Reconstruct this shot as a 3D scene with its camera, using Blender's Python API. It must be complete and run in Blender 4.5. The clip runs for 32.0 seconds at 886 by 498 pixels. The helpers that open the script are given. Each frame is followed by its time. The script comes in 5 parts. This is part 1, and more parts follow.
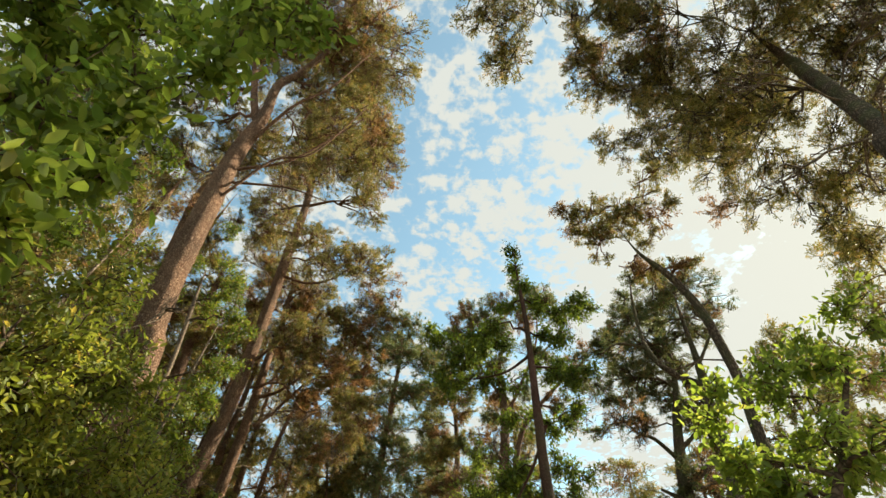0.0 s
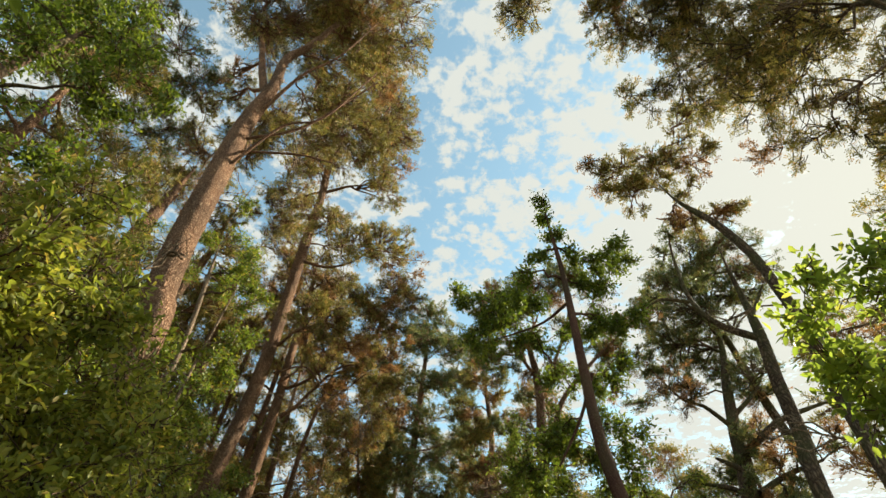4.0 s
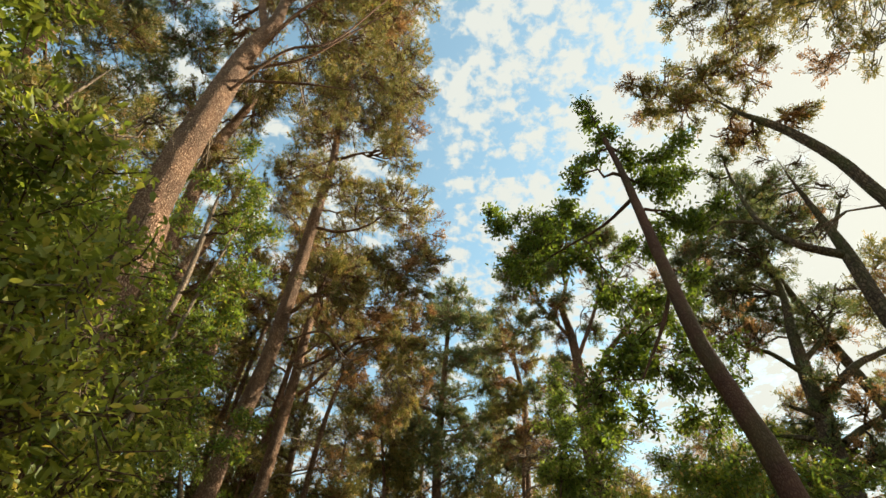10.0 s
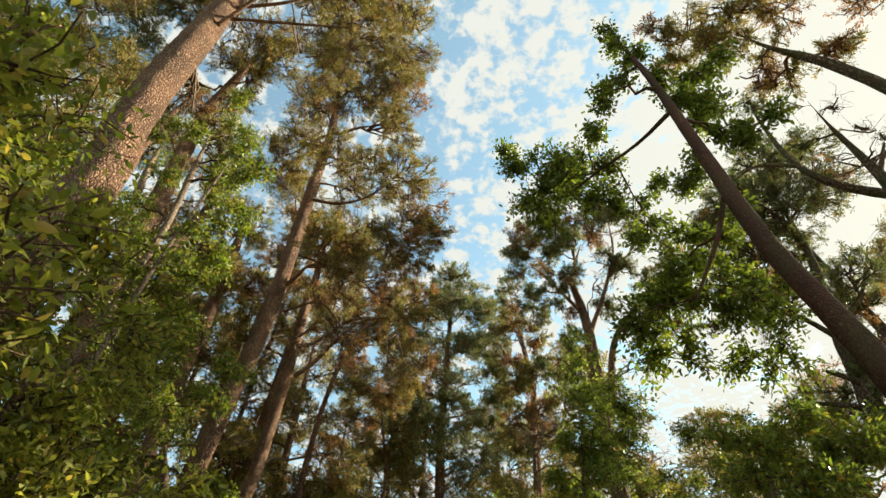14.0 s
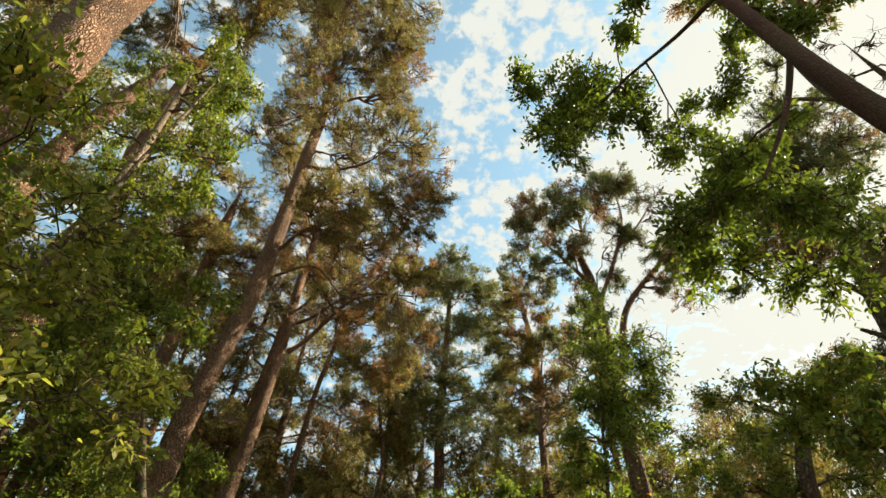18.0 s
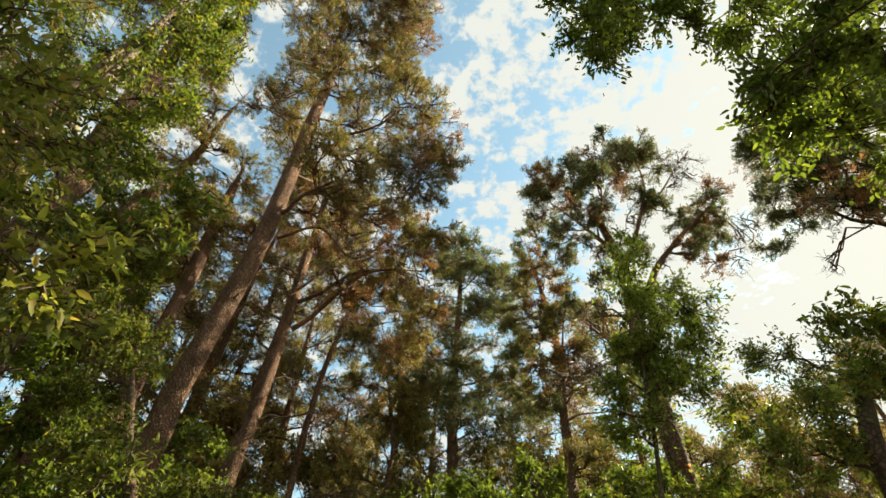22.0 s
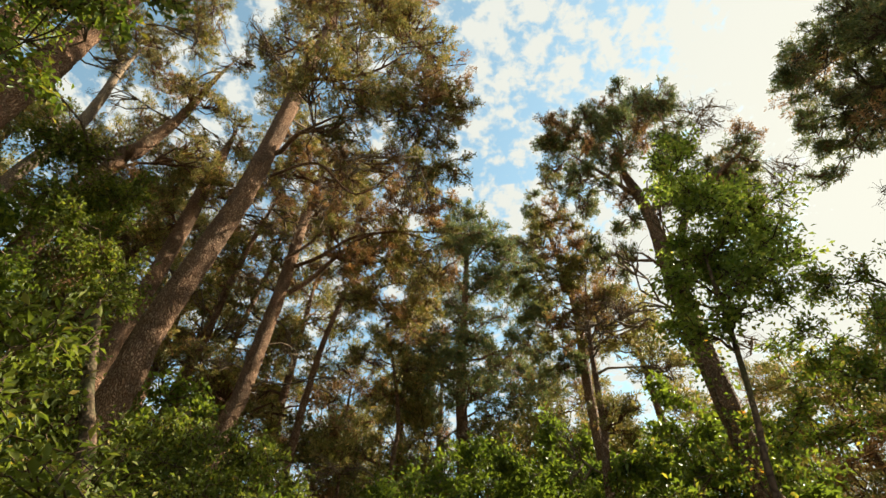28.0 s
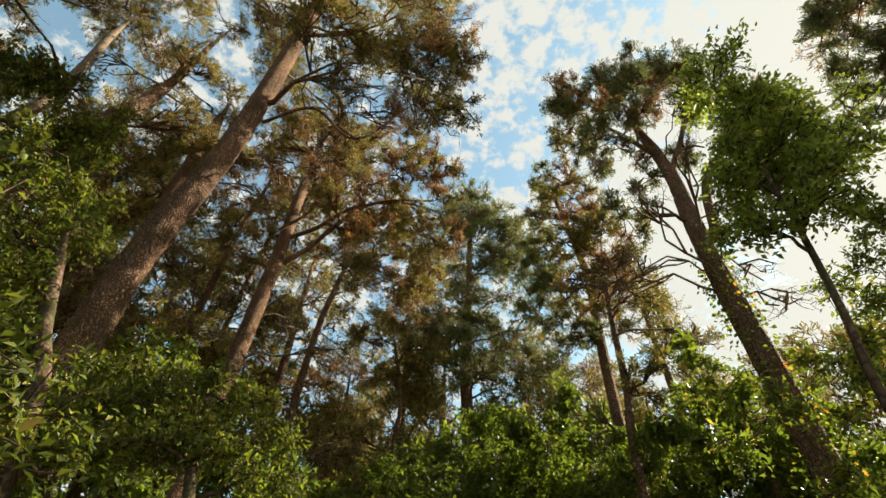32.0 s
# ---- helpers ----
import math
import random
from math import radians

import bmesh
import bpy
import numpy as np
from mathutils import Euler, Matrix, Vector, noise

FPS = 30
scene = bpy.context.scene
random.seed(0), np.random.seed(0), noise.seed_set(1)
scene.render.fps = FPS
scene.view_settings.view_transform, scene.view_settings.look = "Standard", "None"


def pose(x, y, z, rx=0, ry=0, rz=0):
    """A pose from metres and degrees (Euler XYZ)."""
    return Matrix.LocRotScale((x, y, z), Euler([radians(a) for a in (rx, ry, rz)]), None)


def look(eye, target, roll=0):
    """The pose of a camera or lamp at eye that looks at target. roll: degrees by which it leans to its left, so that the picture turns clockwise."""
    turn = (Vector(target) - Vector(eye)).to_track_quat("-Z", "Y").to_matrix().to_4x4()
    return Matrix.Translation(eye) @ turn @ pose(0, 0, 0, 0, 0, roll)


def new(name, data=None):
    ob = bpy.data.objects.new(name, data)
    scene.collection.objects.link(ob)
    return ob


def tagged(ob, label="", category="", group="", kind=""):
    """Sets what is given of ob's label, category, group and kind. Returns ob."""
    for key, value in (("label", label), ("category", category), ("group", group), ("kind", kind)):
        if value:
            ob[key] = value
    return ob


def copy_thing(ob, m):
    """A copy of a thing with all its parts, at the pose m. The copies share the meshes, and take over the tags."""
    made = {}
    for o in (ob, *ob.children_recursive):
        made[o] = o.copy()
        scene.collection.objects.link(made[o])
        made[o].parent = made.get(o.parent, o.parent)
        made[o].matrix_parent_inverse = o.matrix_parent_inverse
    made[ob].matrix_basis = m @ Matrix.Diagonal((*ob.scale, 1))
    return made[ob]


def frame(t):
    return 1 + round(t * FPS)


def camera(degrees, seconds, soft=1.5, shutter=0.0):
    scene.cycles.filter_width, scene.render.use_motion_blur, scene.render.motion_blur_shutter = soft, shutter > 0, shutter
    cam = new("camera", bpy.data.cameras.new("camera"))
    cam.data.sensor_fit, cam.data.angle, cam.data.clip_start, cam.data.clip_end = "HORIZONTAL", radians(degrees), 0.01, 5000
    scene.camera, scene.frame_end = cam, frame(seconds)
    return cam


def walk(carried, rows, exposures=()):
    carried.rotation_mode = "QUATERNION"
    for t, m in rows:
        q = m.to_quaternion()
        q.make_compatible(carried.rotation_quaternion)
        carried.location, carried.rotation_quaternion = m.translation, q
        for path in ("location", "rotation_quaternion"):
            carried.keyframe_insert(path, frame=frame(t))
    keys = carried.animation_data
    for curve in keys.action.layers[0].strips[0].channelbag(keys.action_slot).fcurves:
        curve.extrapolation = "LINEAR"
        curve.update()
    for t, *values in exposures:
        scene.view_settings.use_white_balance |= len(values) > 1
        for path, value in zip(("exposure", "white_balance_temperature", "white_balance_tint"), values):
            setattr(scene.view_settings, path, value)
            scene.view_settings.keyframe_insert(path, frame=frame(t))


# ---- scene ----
cam = camera(80.4, 32.0, soft=1.5)
METRES, EYE, TILT, LEAN, TURN = 9.0, 1.6, 47.8, -2.0, 0.0
ROWS = [
    (0.0, 0.0, 0.0, 0.0, 0.0, 0.0, -0.0),
    (0.5, -0.0001, 0.0094, -0.0119, 0.24, 0.03, 0.4),
    (1.0, 0.0001, 0.019, -0.0233, 0.51, 0.06, 0.79),
    (1.5, -0.001, 0.0285, -0.0339, 0.9, 0.07, 1.21),
    (2.0, -0.0034, 0.0378, -0.0466, 1.29, 0.15, 1.64),
    (2.5, -0.0056, 0.0472, -0.0577, 1.6, 0.19, 2.01),
    (3.0, -0.007, 0.0559, -0.0684, 1.86, 0.21, 2.35),
    (3.5, -0.0073, 0.0647, -0.0806, 2.08, 0.27, 2.69),
    (5.5, -0.0208, 0.1042, -0.1291, 3.06, 0.47, 3.93),
    (6.0, -0.0252, 0.1138, -0.1401, 3.24, 0.48, 4.19),
    (6.5, -0.0292, 0.1239, -0.1519, 3.33, 0.53, 4.4),
    (7.0, -0.0332, 0.1348, -0.163, 3.45, 0.56, 4.62),
    (7.5, -0.0381, 0.1456, -0.174, 3.55, 0.55, 4.81),
    (8.0, -0.044, 0.1565, -0.1857, 3.64, 0.58, 4.98),
    (8.5, -0.0494, 0.1682, -0.1959, 3.71, 0.56, 5.11),
    (9.0, -0.0535, 0.1795, -0.2068, 3.68, 0.54, 5.22),
    (9.5, -0.0573, 0.1912, -0.2189, 3.58, 0.58, 5.3),
    (10.0, -0.0598, 0.2033, -0.2295, 3.59, 0.54, 5.37),
    (10.5, -0.0642, 0.2146, -0.2403, 3.56, 0.56, 5.41),
    (11.0, -0.069, 0.2255, -0.251, 3.5, 0.6, 5.44),
    (11.5, -0.0733, 0.2364, -0.2603, 3.48, 0.56, 5.42),
    (12.0, -0.0763, 0.2458, -0.271, 3.41, 0.59, 5.42),
    (12.5, -0.0782, 0.2558, -0.2831, 3.35, 0.65, 5.44),
    (13.0, -0.0805, 0.2666, -0.2943, 3.39, 0.63, 5.49),
    (13.5, -0.0841, 0.2773, -0.3066, 3.46, 0.64, 5.56),
    (14.0, -0.089, 0.2875, -0.3184, 3.47, 0.67, 5.61),
    (14.5, -0.0927, 0.298, -0.3288, 3.47, 0.65, 5.63),
    (16.5, -0.1071, 0.3335, -0.377, 3.21, 0.67, 5.57),
    (17.0, -0.1113, 0.3448, -0.3885, 3.17, 0.7, 5.52),
    (17.5, -0.1153, 0.3556, -0.3993, 3.13, 0.71, 5.45),
    (18.0, -0.1174, 0.3662, -0.4112, 3.05, 0.75, 5.4),
    (18.5, -0.1194, 0.3778, -0.4222, 3.02, 0.77, 5.34),
    (19.0, -0.1233, 0.3887, -0.4333, 3.08, 0.76, 5.38),
    (19.5, -0.1288, 0.399, -0.4452, 3.2, 0.82, 5.42),
    (20.0, -0.1351, 0.41, -0.4564, 3.35, 0.87, 5.41),
    (20.5, -0.139, 0.4207, -0.4672, 3.44, 0.89, 5.46),
    (21.0, -0.1417, 0.4307, -0.4797, 3.45, 0.94, 5.6),
    (21.5, -0.1446, 0.4422, -0.4914, 3.59, 1.0, 5.75),
    (22.0, -0.1473, 0.4526, -0.5029, 3.8, 1.04, 5.92),
    (22.5, -0.1527, 0.462, -0.5145, 3.89, 1.14, 6.04),
    (23.0, -0.1568, 0.4722, -0.5239, 3.95, 1.15, 6.17),
    (23.5, -0.1608, 0.4818, -0.5342, 3.92, 1.15, 6.23),
    (24.0, -0.163, 0.4916, -0.5453, 3.86, 1.2, 6.29),
    (24.5, -0.1662, 0.5025, -0.555, 3.87, 1.2, 6.32),
    (25.0, -0.1701, 0.5124, -0.5652, 3.9, 1.2, 6.39),
    (25.5, -0.1748, 0.5217, -0.5757, 3.88, 1.26, 6.41),
    (27.5, -0.1907, 0.5614, -0.6189, 3.7, 1.4, 6.51),
    (28.0, -0.1941, 0.5708, -0.6297, 3.73, 1.41, 6.53),
    (28.5, -0.1982, 0.5801, -0.6414, 3.75, 1.47, 6.54),
    (29.0, -0.2019, 0.5904, -0.652, 3.75, 1.5, 6.55),
    (29.5, -0.205, 0.6007, -0.6633, 3.71, 1.49, 6.55),
    (30.0, -0.2066, 0.6109, -0.676, 3.69, 1.55, 6.58),
    (30.5, -0.2095, 0.6217, -0.6875, 3.79, 1.6, 6.62),
    (31.0, -0.213, 0.6317, -0.6986, 3.87, 1.65, 6.66),
    (31.5, -0.2179, 0.6414, -0.7095, 3.82, 1.72, 6.65),
    (32.0, -0.2219, 0.6512, -0.719, 3.71, 1.72, 6.62),
]
walk(cam, [(t, pose(0, 0, EYE, TILT, LEAN, TURN) @ pose(METRES * x, METRES * y, METRES * z, 90 + pitch, roll, yaw)) for t, x, y, z, yaw, pitch, roll in ROWS], exposures=[(0.0, 1.07, 7150, 1), (8.0, 1.12, 7150, 1), (14.0, 1.22, 7250, 2), (26.0, 1.22, 7250, 2), (32.0, 1.14, 7250, 3)])

# ---- light ----
SUN_AZ, SUN_EL = radians(63), radians(35)          # clockwise from +y
sun_dir = Vector((math.sin(SUN_AZ) * math.cos(SUN_EL), math.cos(SUN_AZ) * math.cos(SUN_EL), math.sin(SUN_EL)))
sun = new("sun", bpy.data.lights.new("sun", "SUN"))
sun.data.energy, sun.data.angle, sun.data.color = 5.0, radians(0.6), (1.0, 0.93, 0.8)
sun.matrix_world = look(sun_dir * 60, (0, 0, 0))


class Nodes:
    """Short-hand for building node trees."""

    def __init__(self, tree):
        self.tree = tree
        tree.nodes.clear()

    def add(self, kind, _set=None, **inputs):
        n = self.tree.nodes.new(kind)
        for k, v in (_set or {}).items():
            setattr(n, k, v)
        for k, v in inputs.items():
            sock = n.inputs[int(k[1:])] if k[0] == "i" and k[1:].isdigit() else n.inputs[k.replace("_", " ")]
            if isinstance(v, bpy.types.NodeSocket):
                self.tree.links.new(v, sock)
            elif isinstance(v, bpy.types.Node):
                self.tree.links.new(v.outputs[0], sock)
            else:
                sock.default_value = v
        return n

    def math(self, op, a, b=0.0, clamp=False):
        return self.add("ShaderNodeMath", {"operation": op, "use_clamp": clamp}, i0=a, i1=b).outputs[0]

    def mix(self, fac, a, b, blend="MIX"):
        return self.add("ShaderNodeMix", {"data_type": "RGBA", "blend_type": blend}, i0=fac, i6=a, i7=b).outputs[2]

    def ramp(self, fac, *stops):
        n = self.add("ShaderNodeValToRGB", i0=fac)
        el = n.color_ramp.elements
        while len(el) < len(stops):
            el.new(0.5)
        for e, (p, c) in zip(el, stops):
            e.position, e.color = p, (*c, 1) if len(c) == 3 else c
        return n.outputs[0]

    def noise(self, vector, scale, detail=3, rough=0.55, distort=0.0):
        return self.add("ShaderNodeTexNoise", Vector=vector, Scale=scale, Detail=detail, Roughness=rough, Distortion=distort).outputs[0]


def make_world():
    """A fair sky with a sheet of small broken clouds."""
    w = bpy.data.worlds.new("sky")
    scene.world = w
    w.use_nodes = True
    k = Nodes(w.node_tree)
    sky = k.add("ShaderNodeTexSky", {"sky_type": "NISHITA", "sun_disc": False, "sun_elevation": SUN_EL, "sun_rotation": SUN_AZ,
                                     "air_density": 1.0, "dust_density": 0.6, "ozone_density": 1.5})
    way = k.add("ShaderNodeTexCoord").outputs["Generated"]
    xyz = k.add("ShaderNodeSeparateXYZ", i0=way)
    high = k.math("MAXIMUM", xyz.outputs[2], 0.08)
    flat = k.add("ShaderNodeCombineXYZ", i0=k.math("DIVIDE", xyz.outputs[0], high), i1=k.math("DIVIDE", xyz.outputs[1], high), i2=0.0).outputs[0]
    drift = k.add("ShaderNodeVectorMath", {"operation": "SCALE"}, i0=k.add("ShaderNodeTexNoise", Vector=flat, Scale=14.0, Detail=3.0).outputs["Color"], Scale=0.07).outputs[0]
    bent = k.add("ShaderNodeVectorMath", {"operation": "ADD"}, i0=flat, i1=drift).outputs[0]
    cells = k.add("ShaderNodeTexVoronoi", {"feature": "SMOOTH_F1"}, Vector=bent, Scale=17.0, Smoothness=0.5).outputs["Distance"]
    puffs = k.noise(flat, 38.0, 5, 0.6, 0.2)
    banks = k.noise(flat, 3.6, 3, 0.5)
    cover = k.math("ADD", k.math("SUBTRACT", k.math("MULTIPLY", puffs, 0.75), k.math("MULTIPLY", cells, 0.42)), k.math("ADD", k.math("MULTIPLY", banks, 0.7), 0.22))
    glow = k.add("ShaderNodeVectorMath", {"operation": "DOT_PRODUCT"}, i0=way, i1=tuple(sun_dir)).outputs["Value"]
    glow = k.math("POWER", k.math("MAXIMUM", glow, 0.0), 7.0)
    cover = k.math("ADD", cover, k.math("MULTIPLY", glow, 0.42))
    fac = k.add("ShaderNodeMapRange", {"interpolation_type": "SMOOTHSTEP"}, Value=cover, i1=0.66, i2=0.87, i3=0.06, i4=1.0).outputs[0]
    cloud = k.mix(glow, (3.3, 3.42, 3.6, 1), (3.92, 3.89, 3.8, 1))
    color = k.mix(fac, k.mix(1.0, sky.outputs[0], (1.33, 1.5, 1.28, 1), "MULTIPLY"), cloud)
    bg = k.add("ShaderNodeBackground", Color=color, Strength=0.11)
    k.add("ShaderNodeOutputWorld", i0=bg.outputs[0])


make_world()

# ---- materials ----


def material(name):
    m = bpy.data.materials.new(name)
    m.use_nodes = True
    k = Nodes(m.node_tree)
    return m, k


def bark(name, deep, mid, pale, scale=24.0, stretch=0.42, bump=0.5, moss=0.0):
    """Furrowed plates of bark, longer along the stem, with lichen or moss."""
    m, k = material(name)
    at = k.add("ShaderNodeTexCoord").outputs["Object"]
    squeezed = k.add("ShaderNodeMapping", i0=at, Scale=(1, 1, stretch)).outputs[0]
    warp = k.noise(squeezed, 3.0, 3)
    bent = k.add("ShaderNodeVectorMath", {"operation": "ADD"}, i0=squeezed, i1=k.add("ShaderNodeVectorMath", {"operation": "SCALE"}, i0=k.add("ShaderNodeTexNoise", Vector=squeezed, Scale=7.0).outputs["Color"], Scale=0.12).outputs[0]).outputs[0]
    plates = k.add("ShaderNodeTexVoronoi", {"feature": "DISTANCE_TO_EDGE"}, Vector=bent, Scale=scale).outputs["Distance"]
    tone = k.add("ShaderNodeTexVoronoi", Vector=bent, Scale=scale).outputs["Color"]
    grain = k.noise(squeezed, 45.0, 4, 0.65)
    crack = k.math("MULTIPLY", plates, 3.2, True)
    value = k.math("ADD", k.math("MULTIPLY", k.add("ShaderNodeSeparateColor", i0=tone).outputs[0], 0.45), k.math("MULTIPLY", grain, 0.6))
    color = k.mix(crack, (*deep, 1), k.ramp(value, (0.15, mid), (0.75, pale)))
    blotch = k.ramp(warp, (0.35, (0.62, 0.62, 0.62)), (0.7, (1.2, 1.15, 1.1)))
    color = k.mix(1.0, color, blotch, "MULTIPLY")
    if moss:
        color = k.mix(k.math("MULTIPLY", k.ramp(k.noise(at, 2.2, 4), (0.45, (0, 0, 0)), (0.62, (1, 1, 1))), moss), color, (0.09, 0.11, 0.035, 1))
    height = k.math("ADD", crack, k.math("MULTIPLY", grain, 0.35))
    relief = k.add("ShaderNodeBump", Height=height, Strength=bump, Distance=0.03).outputs[0]
    b = k.add("ShaderNodeBsdfPrincipled", Base_Color=color, Roughness=0.9, Normal=relief)
    b.inputs["Specular IOR Level"].default_value = 0.2
    k.add("ShaderNodeOutputMaterial", i0=b.outputs[0])
    return m


def foliage_material(name, stops, through_color, share=0.35, rough=0.5, gloss=0.3, patch=0.9):
    """Leaves or needles: each one its own tone, broad patches of sunnier and duller growth, light passing through."""
    m, k = material(name)
    at = k.add("ShaderNodeTexCoord").outputs["Object"]
    own = k.add("ShaderNodeNewGeometry").outputs["Random Per Island"]
    tone = k.ramp(own, *stops)
    broad = k.ramp(k.noise(at, patch, 3), (0.3, (0.8, 0.82, 0.8)), (0.7, (1.28, 1.22, 1.1)))
    color = k.mix(1.0, tone, broad, "MULTIPLY")
    b = k.add("ShaderNodeBsdfPrincipled", Base_Color=color, Roughness=rough)
    b.inputs["Specular IOR Level"].default_value = gloss
    lit = k.mix(1.0, color, (*through_color, 1), "MULTIPLY")
    t = k.add("ShaderNodeBsdfTranslucent", Color=lit)
    mixed = k.add("ShaderNodeMixShader", i0=share, i1=b.outputs[0], i2=t.outputs[0])
    k.add("ShaderNodeOutputMaterial", i0=mixed.outputs[0])
    return m


PINE_BARK = bark("pine_bark", (0.15, 0.076, 0.047), (0.29, 0.155, 0.097), (0.5, 0.32, 0.215), scale=40, stretch=0.4, bump=0.9)
# Mossy darker copy of the pine bark; its colour holds the backlit shade.
PINE_BARK_SHADED = bark("pine_bark_shaded", (0.06, 0.04, 0.03), (0.13, 0.085, 0.06), (0.25, 0.18, 0.13), moss=0.4)
LIMB_BARK = bark("limb_bark", (0.1, 0.046, 0.03), (0.26, 0.135, 0.082), (0.43, 0.26, 0.165), scale=36, bump=0.4)
SMOOTH_BARK = bark("smooth_bark", (0.07, 0.042, 0.03), (0.15, 0.085, 0.058), (0.25, 0.16, 0.115), scale=16, stretch=0.8, bump=0.25, moss=0.3)
RED_BARK = bark("reddish_smooth_bark", (0.075, 0.034, 0.026), (0.105, 0.048, 0.036), (0.15, 0.08, 0.06), scale=70, stretch=0.4, bump=0.3, moss=0.2)
DEAD_WOOD = bark("dead_wood", (0.12, 0.08, 0.055), (0.28, 0.2, 0.14), (0.42, 0.32, 0.24), scale=36, bump=0.3)
NEEDLES = foliage_material("pine_needles", [(0.0, (0.103, 0.108, 0.035)), (0.4, (0.203, 0.189, 0.067)), (0.72, (0.305, 0.257, 0.101)), (0.9, (0.406, 0.292, 0.131)), (1.0, (0.453, 0.252, 0.112))], (1.5, 1.45, 0.9), 0.32, 0.5, 0.25)
NEEDLES_COOL = foliage_material("fresh_pine_needles", [(0.0, (0.083, 0.110, 0.058)), (0.55, (0.154, 0.182, 0.087)), (0.85, (0.236, 0.225, 0.103)), (1.0, (0.342, 0.225, 0.121))], (1.45, 1.45, 0.9), 0.32, 0.5, 0.25)
NEEDLES_DRY = foliage_material("dry_pine_needles", [(0.0, (0.152, 0.095, 0.043)), (0.5, (0.315, 0.175, 0.090)), (1.0, (0.460, 0.265, 0.147))], (1.4, 1.3, 0.9), 0.32, 0.6, 0.2)
LEAVES = foliage_material("broad_leaves", [(0.0, (0.083, 0.117, 0.035)), (0.5, (0.139, 0.184, 0.046)), (0.85, (0.229, 0.234, 0.065)), (0.97, (0.342, 0.255, 0.084)), (1.0, (0.495, 0.194, 0.071))], (1.7, 1.8, 0.7), 0.42, 0.42, 0.45)
# Yellow-green shrub leaves, raised and warmed in colour to stand in for sunlight.
LEAVES_PAINTED_SUN = foliage_material("painted_sun_shrub_leaves", [(0.0, (0.125, 0.151, 0.040)), (0.5, (0.223, 0.243, 0.064)), (0.85, (0.330, 0.323, 0.102)), (0.96, (0.437, 0.323, 0.118)), (1.0, (0.380, 0.287, 0.109))], (1.5, 1.5, 0.7), 0.46, 0.5, 0.3)
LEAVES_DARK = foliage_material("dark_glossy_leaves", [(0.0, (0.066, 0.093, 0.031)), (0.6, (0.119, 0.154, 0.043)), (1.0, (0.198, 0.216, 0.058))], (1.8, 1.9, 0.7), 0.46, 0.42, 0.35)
LEAVES_BACKLIT = foliage_material("thin_backlit_leaves", [(0.0, (0.1, 0.14, 0.045)), (0.5, (0.17, 0.21, 0.066)), (0.85, (0.24, 0.27, 0.1)), (1.0, (0.32, 0.28, 0.12))], (1.85, 1.9, 0.8), 0.63, 0.4, 0.4)
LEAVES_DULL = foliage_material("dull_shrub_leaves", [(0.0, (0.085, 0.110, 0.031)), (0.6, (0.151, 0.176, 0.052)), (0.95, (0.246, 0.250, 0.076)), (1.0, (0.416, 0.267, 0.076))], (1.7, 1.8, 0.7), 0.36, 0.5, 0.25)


def floor_material():
    m, k = material("forest_floor")
    at = k.add("ShaderNodeTexCoord").outputs["Object"]
    a, b = k.noise(at, 0.35, 5), k.noise(at, 14.0, 5, 0.7)
    litter = k.ramp(b, (0.3, (0.05, 0.032, 0.02)), (0.55, (0.15, 0.095, 0.055)), (0.8, (0.26, 0.18, 0.1)))
    color = k.mix(k.ramp(a, (0.45, (0, 0, 0)), (0.65, (1, 1, 1))), litter, k.mix(b, (0.03, 0.05, 0.014, 1), (0.1, 0.12, 0.04, 1)))
    relief = k.add("ShaderNodeBump", Height=b, Strength=0.6, Distance=0.05).outputs[0]
    s = k.add("ShaderNodeBsdfPrincipled", Base_Color=color, Roughness=0.95, Normal=relief)
    k.add("ShaderNodeOutputMaterial", i0=s.outputs[0])
    return m


# ---- mesh makers ----


def fast_mesh(name, verts, faces, mat, smooth=False):
    """A mesh from numpy arrays; all faces have the same number of corners."""
    me = bpy.data.meshes.new(name)
    n, k = faces.shape
    me.vertices.add(len(verts))
    me.vertices.foreach_set("co", np.ascontiguousarray(verts, np.float32).ravel())
    me.loops.add(n * k)
    me.loops.foreach_set("vertex_index", np.ascontiguousarray(faces, np.int32).ravel())
    me.polygons.add(n)
    me.polygons.foreach_set("loop_start", np.arange(0, n * k, k, dtype=np.int32))
    if smooth:
        me.polygons.foreach_set("use_smooth", np.ones(n, bool))
    me.update(calc_edges=True)
    me.materials.append(mat)
    return me


def part(name, me, parent, label="", kind=""):
    ob = new(name, me)
    ob.parent = parent
    return tagged(ob, label, kind=kind)


def unit(v):
    return v / np.maximum(np.linalg.norm(v, axis=-1, keepdims=True), 1e-9)


def smooth_line(points, step):
    """A Catmull-Rom line through points (rows of x y z r), with samples about a step apart."""
    p = np.array(points, float)
    p = np.vstack([2 * p[0] - p[1], p, 2 * p[-1] - p[-2]])
    rows = []
    for i in range(1, len(p) - 2):
        n = max(1, int(np.linalg.norm(p[i + 1, :3] - p[i, :3]) / step))
        t = np.arange(n)[:, None] / n
        a, b, c, d = p[i - 1:i + 3]
        rows.append(0.5 * (2 * b + (c - a) * t + (2 * a - 5 * b + 4 * c - d) * t ** 2 + (3 * b - a - 3 * c + d) * t ** 3))
    rows.append(p[-2:-1])
    q = np.vstack(rows)
    q[:, 3] = np.maximum(q[:, 3], 0.004)
    return q


